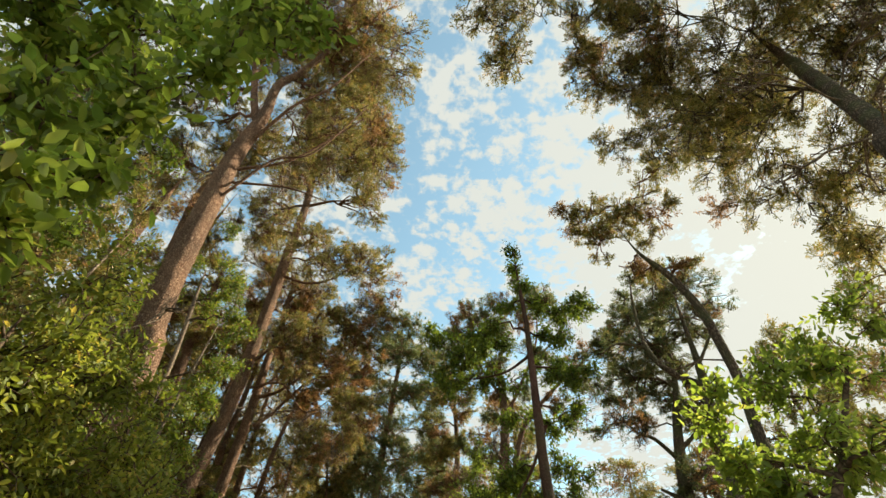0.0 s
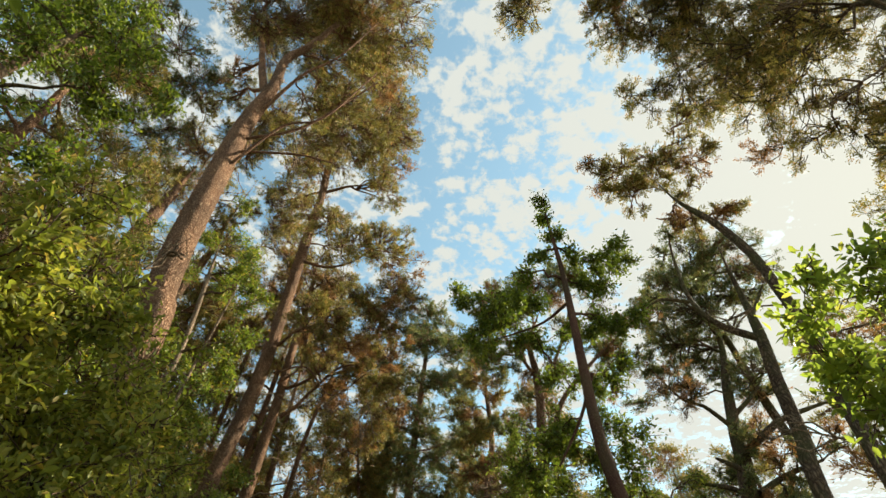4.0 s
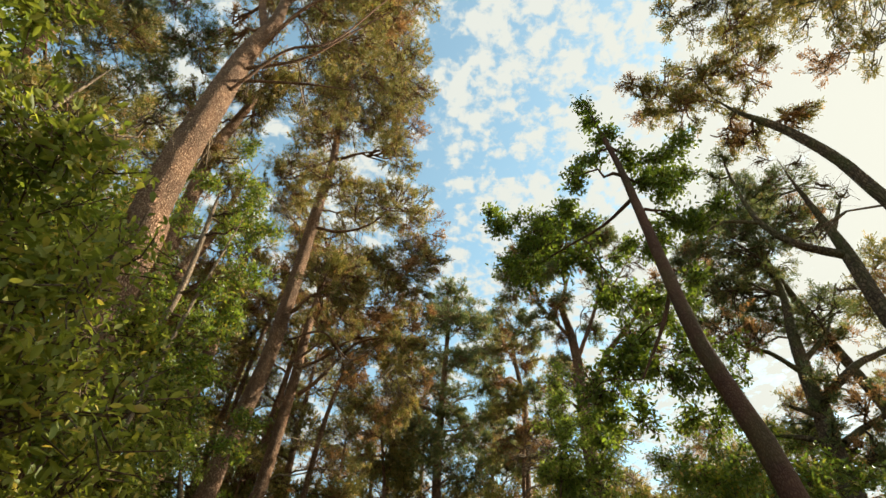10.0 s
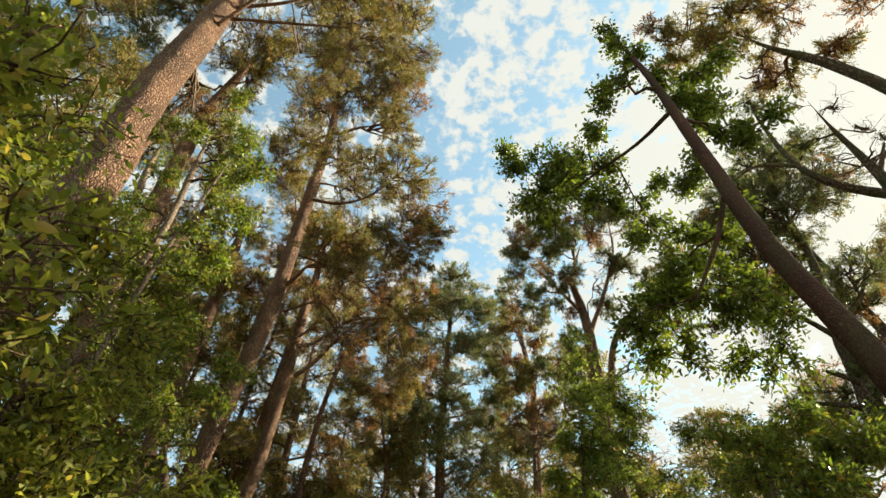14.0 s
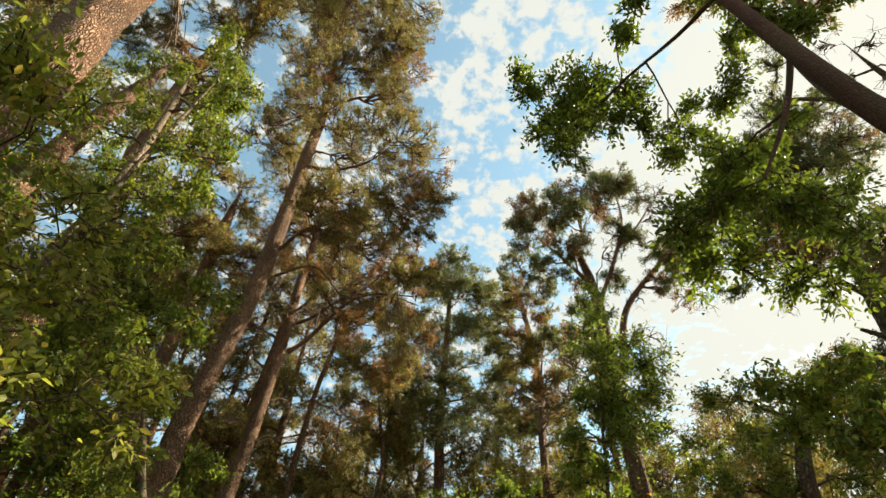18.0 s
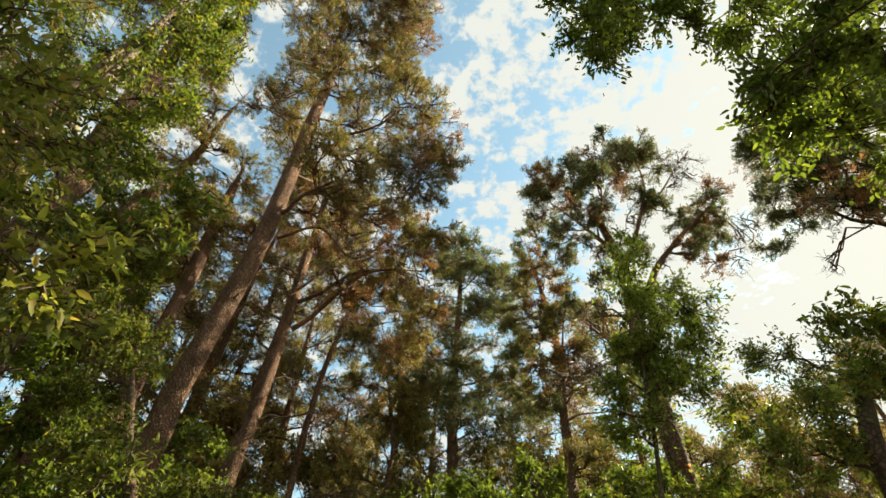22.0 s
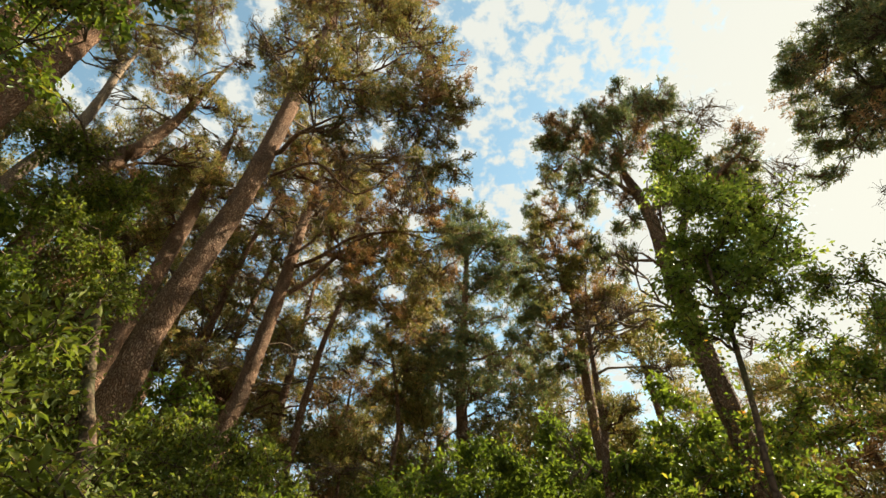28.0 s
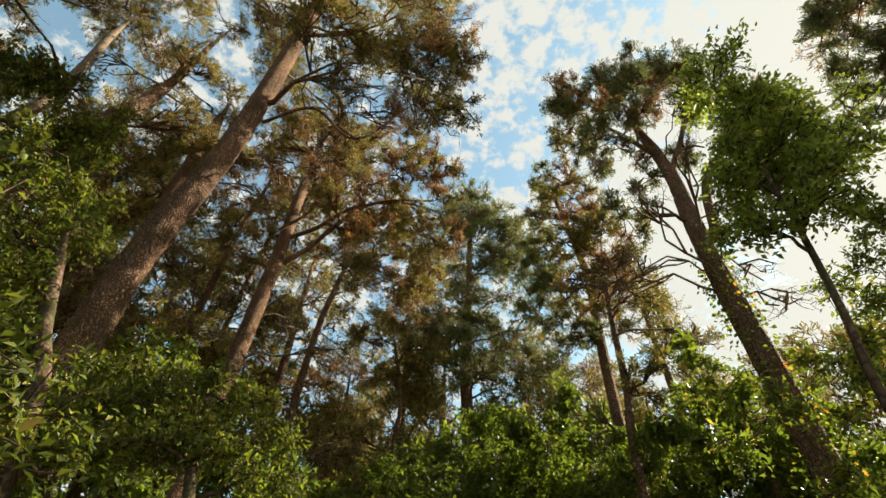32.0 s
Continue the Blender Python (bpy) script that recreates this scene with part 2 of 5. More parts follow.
def tube(line, sides, rough, rng):
    """Skin round a line of x y z r, uneven like bark; closed at the tip."""
    n = len(line)
    along = unit(np.gradient(line[:, :3], axis=0))
    ref = np.array((1.0, 0.13, 0.07)) if abs(along[0, 2]) > 0.7 else np.array((0.1, 0.05, 1.0))
    side = unit(np.cross(along, ref))
    up = np.cross(side, along)
    a = np.linspace(0, 2 * np.pi, sides, endpoint=False)
    rad = line[:, 3:4] * np.ones(sides)
    if rough:
        lumps = np.cumsum(rng.normal(0, 1, (n, sides)), axis=0)
        lumps -= np.linspace(0, 1, n)[:, None] * lumps[-1]
        lumps /= max(1.0, np.abs(lumps).max())
        ridges = np.sin(a * 5 + rng.uniform(0, 6)) * 0.3 + np.sin(a * 11 + rng.uniform(0, 6)) * 0.25
        rad = rad * (1 + rough * (0.9 * lumps + ridges + rng.normal(0, 0.45, (n, sides))))
    v = line[:, None, :3] + rad[..., None] * (np.cos(a)[None, :, None] * side[:, None] + np.sin(a)[None, :, None] * up[:, None])
    v = np.vstack([v.reshape(-1, 3), line[-1:, :3]])
    i = np.arange(n - 1)[:, None] * sides
    j, jn = np.arange(sides)[None], (np.arange(sides)[None] + 1) % sides
    f = np.stack([i + j, i + jn, i + jn + sides, i + j + sides], -1).reshape(-1, 4)
    return v, f


def sticks(p0, p1, r0, r1):
    """Three-sided twigs from p0 to p1 (arrays)."""
    d = unit(p1 - p0)
    ref = np.where(np.abs(d[:, 2:3]) > 0.8, np.array((1.0, 0, 0)), np.array((0, 0, 1.0)))
    s = unit(np.cross(d, ref))
    u = np.cross(s, d)
    ring = [s, -0.5 * s + 0.87 * u, -0.5 * s - 0.87 * u]
    v = np.stack([p0 + r0 * q for q in ring] + [p1 + r1 * q for q in ring], 1).reshape(-1, 3)
    k = np.arange(len(p0))[:, None] * 6
    f = np.concatenate([k + np.array(c) for c in ((0, 1, 4, 3), (1, 2, 5, 4), (2, 0, 3, 5))])
    return v, f


def weld(pieces):
    """Join (verts, faces) pairs."""
    vs, fs, k = [], [], 0
    for v, f in pieces:
        vs.append(v), fs.append(f + k)
        k += len(v)
    return np.vstack(vs), np.vstack(fs)


def tufts(at, way, rng, count=13, length=0.15, width=0.008):
    """Tufts of pine needles: slim blades that fan out from one point."""
    n = len(at)
    d = unit(way[:, None] * 0.75 + rng.normal(0, 0.62, (n, count, 3)))
    tip = at[:, None] + d * (length * rng.uniform(0.6, 1.15, (n, count, 1)))
    side = unit(np.cross(d, rng.normal(0, 1, (n, count, 3)))) * width
    v = np.concatenate([at[:, None], (tip - side), (tip + side)], 1)
    k = np.arange(n)[:, None] * (2 * count + 1)
    c = np.arange(count)[None]
    f = np.stack([k + 0 * c, k + 1 + c, k + 1 + count + c], -1)
    return v.reshape(-1, 3), f.reshape(-1, 3)


def blades(at, way, rng, size=0.08, slim=0.42, spread=0.8, plain=False):
    """Broad leaves folded along the midrib: two four-cornered halves each."""
    n = len(at)
    d = unit(way + rng.normal(0, spread, (n, 3)))
    up = unit(np.array((0, 0, 1.0)) + rng.normal(0, 0.55, (n, 3)))
    side = unit(np.cross(d, up))
    nor = np.cross(side, d)
    s = size * rng.uniform(0.55, 1.2, (n, 1))
    w = s * slim * rng.uniform(0.85, 1.15, (n, 1))
    fold, droop = 0.16 * w, 0.12 * s
    b, t = at, at + d * s - nor * droop
    if plain:
        mid = at + d * s * 0.5 + nor * fold * 1.5
        v = np.stack([b, mid - side * w * 0.55, t, mid + side * w * 0.55], 1).reshape(-1, 3)
        k = np.arange(n)[:, None] * 4
        return v, np.concatenate([k + np.array((0, 2, 1)), k + np.array((0, 3, 2))])
    l1, r1 = at + d * s * 0.3 - side * w * 0.5 + nor * fold, at + d * s * 0.3 + side * w * 0.5 + nor * fold
    l2, r2 = at + d * s * 0.68 - side * w * 0.42 + nor * fold * 0.6 - nor * droop * 0.4, at + d * s * 0.68 + side * w * 0.42 + nor * fold * 0.6 - nor * droop * 0.4
    v = np.stack([b, l1, l2, t, r2, r1], 1).reshape(-1, 3)
    k = np.arange(n)[:, None] * 6
    return v, np.concatenate([k + np.array((0, 3, 2, 1)), k + np.array((0, 5, 4, 3))])


def lobed(rng, n, center, r, flat=0.8, lobes=6, shell=False):
    """An uneven clump made of smaller lobes: the lobes' hearts, and points in them with the lobe that each is in. shell: domes with open undersides."""
    heads = unit(rng.normal(0, 1, (lobes, 3))) * rng.uniform(0.3, 0.8, (lobes, 1)) * np.array((1, 1, flat)) * r + center
    size = (rng.uniform(0.26, 0.46, lobes) if shell else rng.uniform(0.34, 0.6, lobes)) * r
    pick = rng.integers(0, lobes, n)
    out = unit(rng.normal(0, 1, (n, 3)) * (0.75 if shell else 1.0) + 0.5 * unit(heads[pick] - center) + np.array((0, 0, 0.4 if shell else 0.25)))
    return heads, pick, heads[pick] + out * (rng.uniform(0.45 if shell else 0.2, 1, (n, 1)) ** 0.4) * size[pick][:, None]


def bent_sticks(p0, p1, r0, r1, rng, crook=0.13):
    """Twigs of two pieces with a knee between."""
    gap = np.linalg.norm(p1 - p0, axis=1, keepdims=True)
    knee = (p0 + p1) / 2 + rng.normal(0, 1, p0.shape) * gap * crook + np.array((0, 0, 0.08)) * gap
    mid = (r0 + r1) / 2
    return weld([sticks(p0, knee, r0, mid), sticks(knee, p1, mid, r1)])


def limb_line(start, end, r, rng, rise=0.12, crook=0.05):
    """A crooked limb from start to end."""
    d = end - start
    size = np.linalg.norm(d)
    t = np.linspace(0, 1, 6)[:, None]
    p = start + d * t + np.array((0, 0, 1.0)) * rise * size * np.sin(t * np.pi) + rng.normal(0, crook * size, (6, 3)) * np.sin(t * np.pi)
    return np.hstack([p, r * (1 - 0.72 * t)])


def on_trunk(line, z):
    i = int(np.argmin(np.abs(line[:, 2] - z)))
    return line[i]


def more(clumps, rng, extra, shift=0.95, size=0.8):
    """The clumps of a crown, with smaller ones round each."""
    rows = [tuple(c) for c in clumps]
    for x, y, z, r in clumps:
        for _ in range(extra):
            d = unit(rng.normal(0, 1, 3)) * r * shift * rng.uniform(0.8, 1.25)
            rows.append((x + d[0], y + d[1] * 1.3, z + d[2] * 0.7, r * size * rng.uniform(0.75, 1.1)))
    return rows


def grow_limb(root, base, nodes, clump, rng, style, bark_mat, leaf_mat, density, blade, sides=6, stout=1.0):
    """One limb with its twigs and the growth on it. nodes: rows of x y z r from which limbs may spring, and to which this one is added."""
    c, r = np.array(clump[:3]) - base, clump[3]
    gap = c - nodes[0][:, :3]
    cost = np.linalg.norm(gap, axis=1) + 0.5 * np.abs(gap[:, 2] - 0.3 * np.hypot(gap[:, 0], gap[:, 1])) + 8 * np.maximum(0, 0.03 - nodes[0][:, 3])
    foot = nodes[0][int(np.argmin(cost))]
    reach = np.linalg.norm(c - foot[:3])
    thick = min(foot[3] * 0.66, (0.016 + 0.017 * reach) * stout * (0.6 if style == "bare" else 1.0))
    line = smooth_line(limb_line(foot[:3], c, thick, rng), 0.25)
    nodes[0] = np.vstack([nodes[0], line[len(line) // 3:]])
    pieces = [tube(line, sides, 0.1, rng)]
    pine = style in ("pine", "bare")
    n = int((60 * r * r if style == "bare" else 125 * r * r if pine else 120 * r * r) * density + (8 if pine else 10))
    heads, own, ends = lobed(rng, n, c, r, lobes=10 if pine and r > 0.5 else 6, shell=pine)
    spring = line[rng.integers(int(len(line) * 0.45), len(line), len(heads)), :3]
    pieces.append(bent_sticks(spring, heads, *((0.012 + 0.36 * thick, 0.013) if pine else (0.005 + 0.2 * thick, 0.006)), rng))
    knots = heads[own] * 0.75 + spring[own] * 0.25 + rng.normal(0, 0.06 * r, ends.shape)
    some = slice(None, None, 2 if blade[0] > 6 and style != 0.125 else 4)
    pieces.append(bent_sticks(knots[some], ends[some], 0.012 if pine else 0.007, 0.005 if pine else 0.004, rng))
    limb = part("limb", fast_mesh("limb", *weld(pieces), bark_mat, True), root)
    shoot = unit(ends - knots)
    if style == "bare":
        fine = np.repeat(ends, 3, 0)
        tip = fine + rng.normal(0, 0.11, fine.shape)
        part("dead_twig", fast_mesh("dead_twig", *bent_sticks(fine, tip, 0.0045, 0.0015, rng, 0.25), bark_mat), limb, kind="stuff")
    elif pine:
        count, length, width = blade
        s = np.array((-0.2, -0.13, -0.06, 0.0))[None, :, None] * (length / 0.13)
        at = (ends[:, None] + shoot[:, None] * s + rng.normal(0, 0.018, (n, 4, 3))).reshape(-1, 3)
        way = np.repeat(unit(shoot + np.array((0, 0, 0.35))), 4, 0)
        part("needles", fast_mesh("needles", *tufts(at, way, rng, count, length, width), leaf_mat), limb, kind="stuff")
    else:
        m = 11
        s = rng.uniform(-0.32, 0.04, (n, m, 1)) * (style / 0.09)
        at = (ends[:, None] + shoot[:, None] * s + rng.normal(0, 0.035, (n, m, 3))).reshape(-1, 3)
        way = np.repeat(shoot * 0.7 + np.array((0, 0, -0.1)), m, 0)
        part("leaves", fast_mesh("leaves", *blades(at, way, rng, style, plain=style in (0.125, 0.075, 0.062, 0.06)), leaf_mat), limb, kind="stuff")
    return limb


def tree(name, label, trunk, clumps, seed, style="pine", bark_mat=None, leaf_mat=None, limb_mat=None, density=1.0, sides=14, rough=0.05, low=0.35, group="", bare=(), step=0.16, girth=1.0, extra=0, blade=(7, 0.095, 0.0085), swell=1.0, dry=0.0, dead=0, stout=1.0, forks=()):
    """A tree: a trunk, its forks (rows of x y z r), and a limb with twigs and growth for each clump of the crown (x y z r); bare: dead limbs' ends."""
    rng = np.random.default_rng(seed)
    base = np.array((trunk[0][0], trunk[0][1], 0.0))
    root = new(name)
    root.location = base
    tagged(root, label, "tree" if "shrub" not in name else "shrub", group)
    line = smooth_line([(x - base[0], y - base[1], z, r * girth) for x, y, z, r in trunk], step)
    tip = max(3, len(line) // 8)
    line[-tip:, 3] *= np.linspace(1.0, 0.2, tip)
    part("trunk", fast_mesh("trunk", *tube(line, sides, rough, rng), bark_mat or PINE_BARK, True), root)
    floor_z = low * line[-1, 2] if low < 1 else low
    nodes = [line[line[:, 2] >= min(floor_z, line[-1, 2] - 0.01)]]
    for fork in forks:
        arm = smooth_line([(x - base[0], y - base[1], z, r) for x, y, z, r in fork], 0.14)
        part("limb", fast_mesh("limb", *tube(arm, 9, 0.09, rng), limb_mat or bark_mat or PINE_BARK, True), root)
        nodes[0] = np.vstack([nodes[0], arm[len(arm) // 4:]])
    rows = more([(x, y, z, r * swell) for x, y, z, r in clumps], rng, extra)
    near = lambda c: np.linalg.norm(nodes[0][:, :3] - (np.array(c[:3]) - base), axis=1).min()
    for c in sorted(rows, key=near):
        withered = rng.uniform() < dry
        grow_limb(root, base, nodes, c, rng, style, limb_mat or LIMB_BARK, NEEDLES_DRY if withered else leaf_mat or NEEDLES, density * (0.6 if withered else 1.0), blade, stout=stout)
    bare = list(bare)
    for _ in range(dead):
        s, a, o = on_trunk(line, line[-1, 2] * rng.uniform(0.4, 0.8)), rng.uniform(0, 6.28), rng.uniform(0.7, 1.9)
        bare.append((base[0] + s[0] + o * math.cos(a), base[1] + s[1] + o * math.sin(a), s[2] + rng.uniform(-0.2, 0.7), rng.uniform(0.3, 0.5)))
    stem = [line[line[:, 2] > 1.0]]
    for c in bare:
        grow_limb(root, base, [np.vstack([stem[0], nodes[0]])] if forks else stem, c, rng, "bare", DEAD_WOOD, None, 0.8, blade)
    return root


# ---- the ground ----
def make_ground():
    n = 110
    u = np.linspace(-1, 1, n)
    u = np.sign(u) * (np.abs(u) ** 2.6) * 600
    x, y = np.meshgrid(u, u + 8)
    z = 0.12 * np.sin(x * 0.9 + 1) * np.cos(y * 0.7) + 0.05 * np.sin(x * 3.1 + y * 2.3)
    z = z * np.clip(np.abs(x + 0.1 * y) / 2.5, 0.15, 1) - 0.02
    z = np.where(np.hypot(x, y) > 70, -0.1, z)
    v = np.stack([x, y, z], -1).reshape(-1, 3)
    i, j = np.meshgrid(np.arange(n - 1), np.arange(n - 1))
    a = (j * n + i).ravel()
    ob = new("ground", fast_mesh("ground", v, np.stack([a, a + 1, a + n + 1, a + n], -1), floor_material(), True))
    tagged(ob, "forest floor of brown needle litter with mossy green patches", "ground", kind="structure")


make_ground()

# ---- the pines ----
G = "pines along the path"
tree("pine_tree", "tall pine with a thick flaking orange-brown trunk and a forked crown", [(-4.17, 6.35, -0.15, 0.423), (-4.26, 6.35, 0.9, 0.351), (-4.53, 6.35, 5.79, 0.313), (-4.71, 6.35, 6.62, 0.313), (-4.86, 6.35, 7.91, 0.313), (-4.93, 6.35, 9.38, 0.309), (-5.02, 6.35, 11.56, 0.272), (-4.9, 6.35, 13.41, 0.2), (-5.0, 6.35, 15.1, 0.16), (-4.54, 6.35, 16.04, 0.13), (-4.0, 6.35, 17.97, 0.1), (-3.5, 6.35, 19.8, 0.06)], [(-5.5, 6.4, 19, 1.66), (-3.6, 5.6, 19, 1.8), (-2.2, 6.9, 17.7, 1.13), (-3.1, 7.9, 16.6, 1.29), (-2.5, 6, 19, 1.39), (-3.7, 4, 19, 1.9), (-5.8, 4.3, 19, 1.82), (-5, 7.7, 19, 1.26), (-7, 6.4, 19, 1.27), (-3.7, 8.6, 15.4, 1.07), (-6.7, 6.8, 15.4, 0.45), (-7.4, 6.8, 19.4, 0.8), (-6.3, 6.8, 13.9, 0.35), (-6.0, 6.8, 19.4, 0.9), (-4.3, 7.0, 15.7, 0.7), (-3.3, 7.0, 13.7, 0.6), (-3.6, 6.8, 17.3, 0.8), (-3.8, 7.0, 13.3, 0.45), (-2.8, 6.8, 14.6, 0.65), (-2.9, 6.8, 17.6, 0.7), (-2.2, 6.8, 13.6, 0.5)], 1, sides=28, density=0.85, low=11.0, group=G, step=0.09, girth=0.71, extra=1, dry=0.1, dead=7, swell=1.2, stout=1.5, limb_mat=LIMB_BARK, forks=[[(-4.93, 6.35, 12.9, 0.11), (-5.48, 6.4, 14.45, 0.095), (-6.35, 6.5, 17.2, 0.07), (-7.3, 6.5, 19.4, 0.03)], [(-4.8, 6.35, 11.0, 0.036), (-3.86, 6.5, 11.6, 0.028), (-2.99, 6.4, 12.5, 0.02), (-2.35, 6.4, 13.5, 0.015)], [(-4.75, 6.3, 10.0, 0.034), (-3.95, 6.1, 11.0, 0.026), (-3.2, 6.2, 11.5, 0.02), (-2.3, 6.1, 13.4, 0.014)], [(-4.85, 6.35, 12.2, 0.05), (-4.1, 6.1, 13.5, 0.036), (-3.4, 6.1, 14.5, 0.024), (-2.6, 5.9, 16.2, 0.015)], [(-4.8, 6.4, 10.6, 0.03), (-3.7, 6.7, 10.85, 0.022), (-2.8, 6.7, 10.4, 0.01)]])
tree("pine_tree", "dark spreading pine behind the shrubs", [(-9.6, 9.4, -0.1, 0.36), (-9.5, 9.5, 6, 0.29), (-9.3, 9.6, 11, 0.22), (-9.0, 9.8, 15.5, 0.1)], [(-10.9, 6.3, 17, 1.66), (-12.9, 7.5, 17, 1.79), (-10.1, 7.6, 17, 1.24), (-8.7, 6.5, 17, 1.18), (-12, 9.2, 17, 1.57), (-12, 5.6, 17, 1.7), (-8.8, 7.7, 17, 0.8), (-10.8, 9.5, 17, 0.98)], 2, low=8.0, group=G, leaf_mat=NEEDLES_COOL, extra=2, density=0.85, dead=4)
tree("pine_tree", "slim crooked pine close behind a larger trunk", [(-6.95, 9.65, -0.15, 0.27), (-7.0, 9.65, 0.9, 0.23), (-7.1, 9.65, 5.5, 0.21), (-7.2, 9.65, 7.9, 0.2), (-7.4, 9.65, 9.3, 0.195), (-7.66, 9.65, 11.44, 0.185), (-7.93, 9.65, 14.0, 0.17), (-7.82, 9.65, 15.4, 0.14), (-7.2, 9.3, 16.8, 0.09), (-6.6, 9.0, 18.4, 0.015)], [(-7.1, 9.4, 13.1, 0.61), (-6.4, 8.1, 16, 1.04), (-7, 10.2, 12.5, 0.61), (-6.2, 9.3, 16, 0.88), (-9.2, 9.6, 16, 0.67), (-6.9, 9.1, 17.6, 0.9), (-7.9, 9.5, 16.8, 0.8)], 3, sides=18, low=9.0, group=G, girth=1.0, extra=2, dead=4, dry=0.15)
tree("pine_tree", "tall leaning pine with rough brown bark and a dense crown", [(-6.43, 12.5, -0.15, 0.42), (-6.4, 12.5, 0.9, 0.34), (-6.3, 12.5, 4.94, 0.295), (-6.31, 12.5, 5.99, 0.275), (-6.14, 12.5, 7.4, 0.261), (-5.96, 12.5, 8.96, 0.258), (-5.91, 12.5, 10.56, 0.255), (-5.9, 12.5, 12.82, 0.252), (-5.92, 12.5, 15.15, 0.234), (-5.9, 12.5, 17.32, 0.203), (-6.09, 12.5, 20.06, 0.176), (-5.43, 10.74, 20.5, 0.108)], [(-5.5, 12.5, 20.4, 1.66), (-4.2, 13.3, 20.5, 1.23), (-3.1, 11.7, 13.5, 0.96), (-2.6, 12.5, 12.6, 0.64), (-4.5, 13.5, 15.6, 1.07), (-3.9, 11.5, 10.6, 0.73), (-3.2, 13.1, 11.6, 0.83), (-6.3, 11.9, 18.7, 1.13), (-7.9, 13, 19.2, 1.21), (-8.2, 13.4, 17.5, 0.93), (-4.8, 11.3, 14, 0.77), (-4.1, 13.3, 11.1, 0.76), (-2.7, 12.5, 9.3, 0.52), (-5.5, 10.7, 20.5, 1.62), (-4.1, 11.5, 20.5, 1.3), (-4.5, 9.4, 20.5, 1.69), (-6, 9.6, 20.5, 1.29), (-2.75, 12.5, 14.5, 0.6), (-2.5, 12.6, 12.6, 0.55), (-2.8, 12.5, 11.7, 0.5), (-3.3, 12.6, 12.0, 0.6), (-3.6, 12.4, 17.6, 0.8), (-3.2, 12.4, 19.0, 0.8)], 4, sides=28, density=0.95, low=8.5, group=G, step=0.09, girth=0.7, extra=2, dry=0.12, dead=9, swell=1.15, stout=1.4, bare=[(-2.7, 11.4, 7.2, 0.50), (-3.4, 11.4, 7.7, 0.40)], limb_mat=LIMB_BARK, forks=[[(-5.53, 12.40, 9.45, 0.03), (-4.65, 12.30, 9.54, 0.024), (-3.92, 12.60, 8.89, 0.017), (-3.02, 12.40, 9.43, 0.008)], [(-5.70, 12.40, 13.72, 0.050), (-4.88, 12.40, 13.44, 0.038), (-4.01, 12.40, 13.72, 0.027), (-3.18, 12.40, 14.80, 0.015)]])
tree("pine_tree", "reddish pine with long drooping limbs", [(-7.52, 16.6, -0.15, 0.363), (-7.48, 16.6, 0.9, 0.301), (-7.34, 16.6, 6.79, 0.269), (-7.23, 16.6, 7.74, 0.253), (-7.17, 16.6, 9.31, 0.242), (-7.1, 16.6, 11.19, 0.224), (-7.11, 16.6, 13.52, 0.198), (-7.03, 16.6, 15.48, 0.162), (-7.2, 16.6, 18.59, 0.114)], [(-5.5, 16.6, 11.7, 0.85), (-4.2, 17.4, 12.8, 0.9), (-4.5, 16, 9.9, 0.68), (-7.4, 17.2, 16.9, 1.31), (-3.4, 16.6, 10.7, 0.71), (-6.1, 17.6, 15, 1.01), (-8.7, 17.1, 16.2, 1.09), (-8.6, 16.7, 19, 1.43), (-9.9, 17.6, 15.4, 0.99), (-4.2, 17.4, 10.2, 0.73), (-5.3, 16.4, 13.4, 0.7), (-4.4, 16.8, 12.8, 0.68), (-3.4, 16.4, 11.4, 0.48), (-6.2, 16.9, 16.6, 0.79), (-6.4, 16, 13, 0.55), (-5, 16.9, 15.6, 0.71), (-3.3, 16.4, 13, 0.54), (-4, 17, 11.3, 0.5), (-5, 16.9, 11.8, 0.52), (-3.1, 15.6, 13.3, 0.45), (-3.8, 15.5, 13.4, 0.5), (-3.2, 15.5, 12.2, 0.5), (-4.2, 15.6, 12.5, 0.5)], 5, sides=20, low=9.0, group=G, girth=0.7, extra=3, dry=0.35, dead=12, swell=1.1, stout=1.5, bare=[(-5.2, 16.3, 12.0, 0.6), (-6.1, 16.4, 14.0, 0.5), (-5.0, 16.2, 10.2, 0.5)], limb_mat=LIMB_BARK, forks=[[(-6.78, 16.40, 10.53, 0.075), (-6.35, 16.40, 10.88, 0.064), (-5.75, 16.40, 11.72, 0.053), (-5.17, 16.40, 12.39, 0.042), (-4.40, 16.40, 12.57, 0.031), (-3.31, 16.40, 12.38, 0.020)], [(-7.19, 16.40, 11.81, 0.050), (-6.56, 16.40, 12.46, 0.038), (-6.35, 16.40, 13.35, 0.027), (-5.92, 16.40, 14.55, 0.015)], [(-7.22, 16.60, 11.62, 0.060), (-6.36, 16.60, 11.99, 0.049), (-5.44, 16.60, 12.73, 0.037), (-4.21, 16.60, 12.73, 0.026), (-3.15, 16.60, 12.17, 0.015)]])
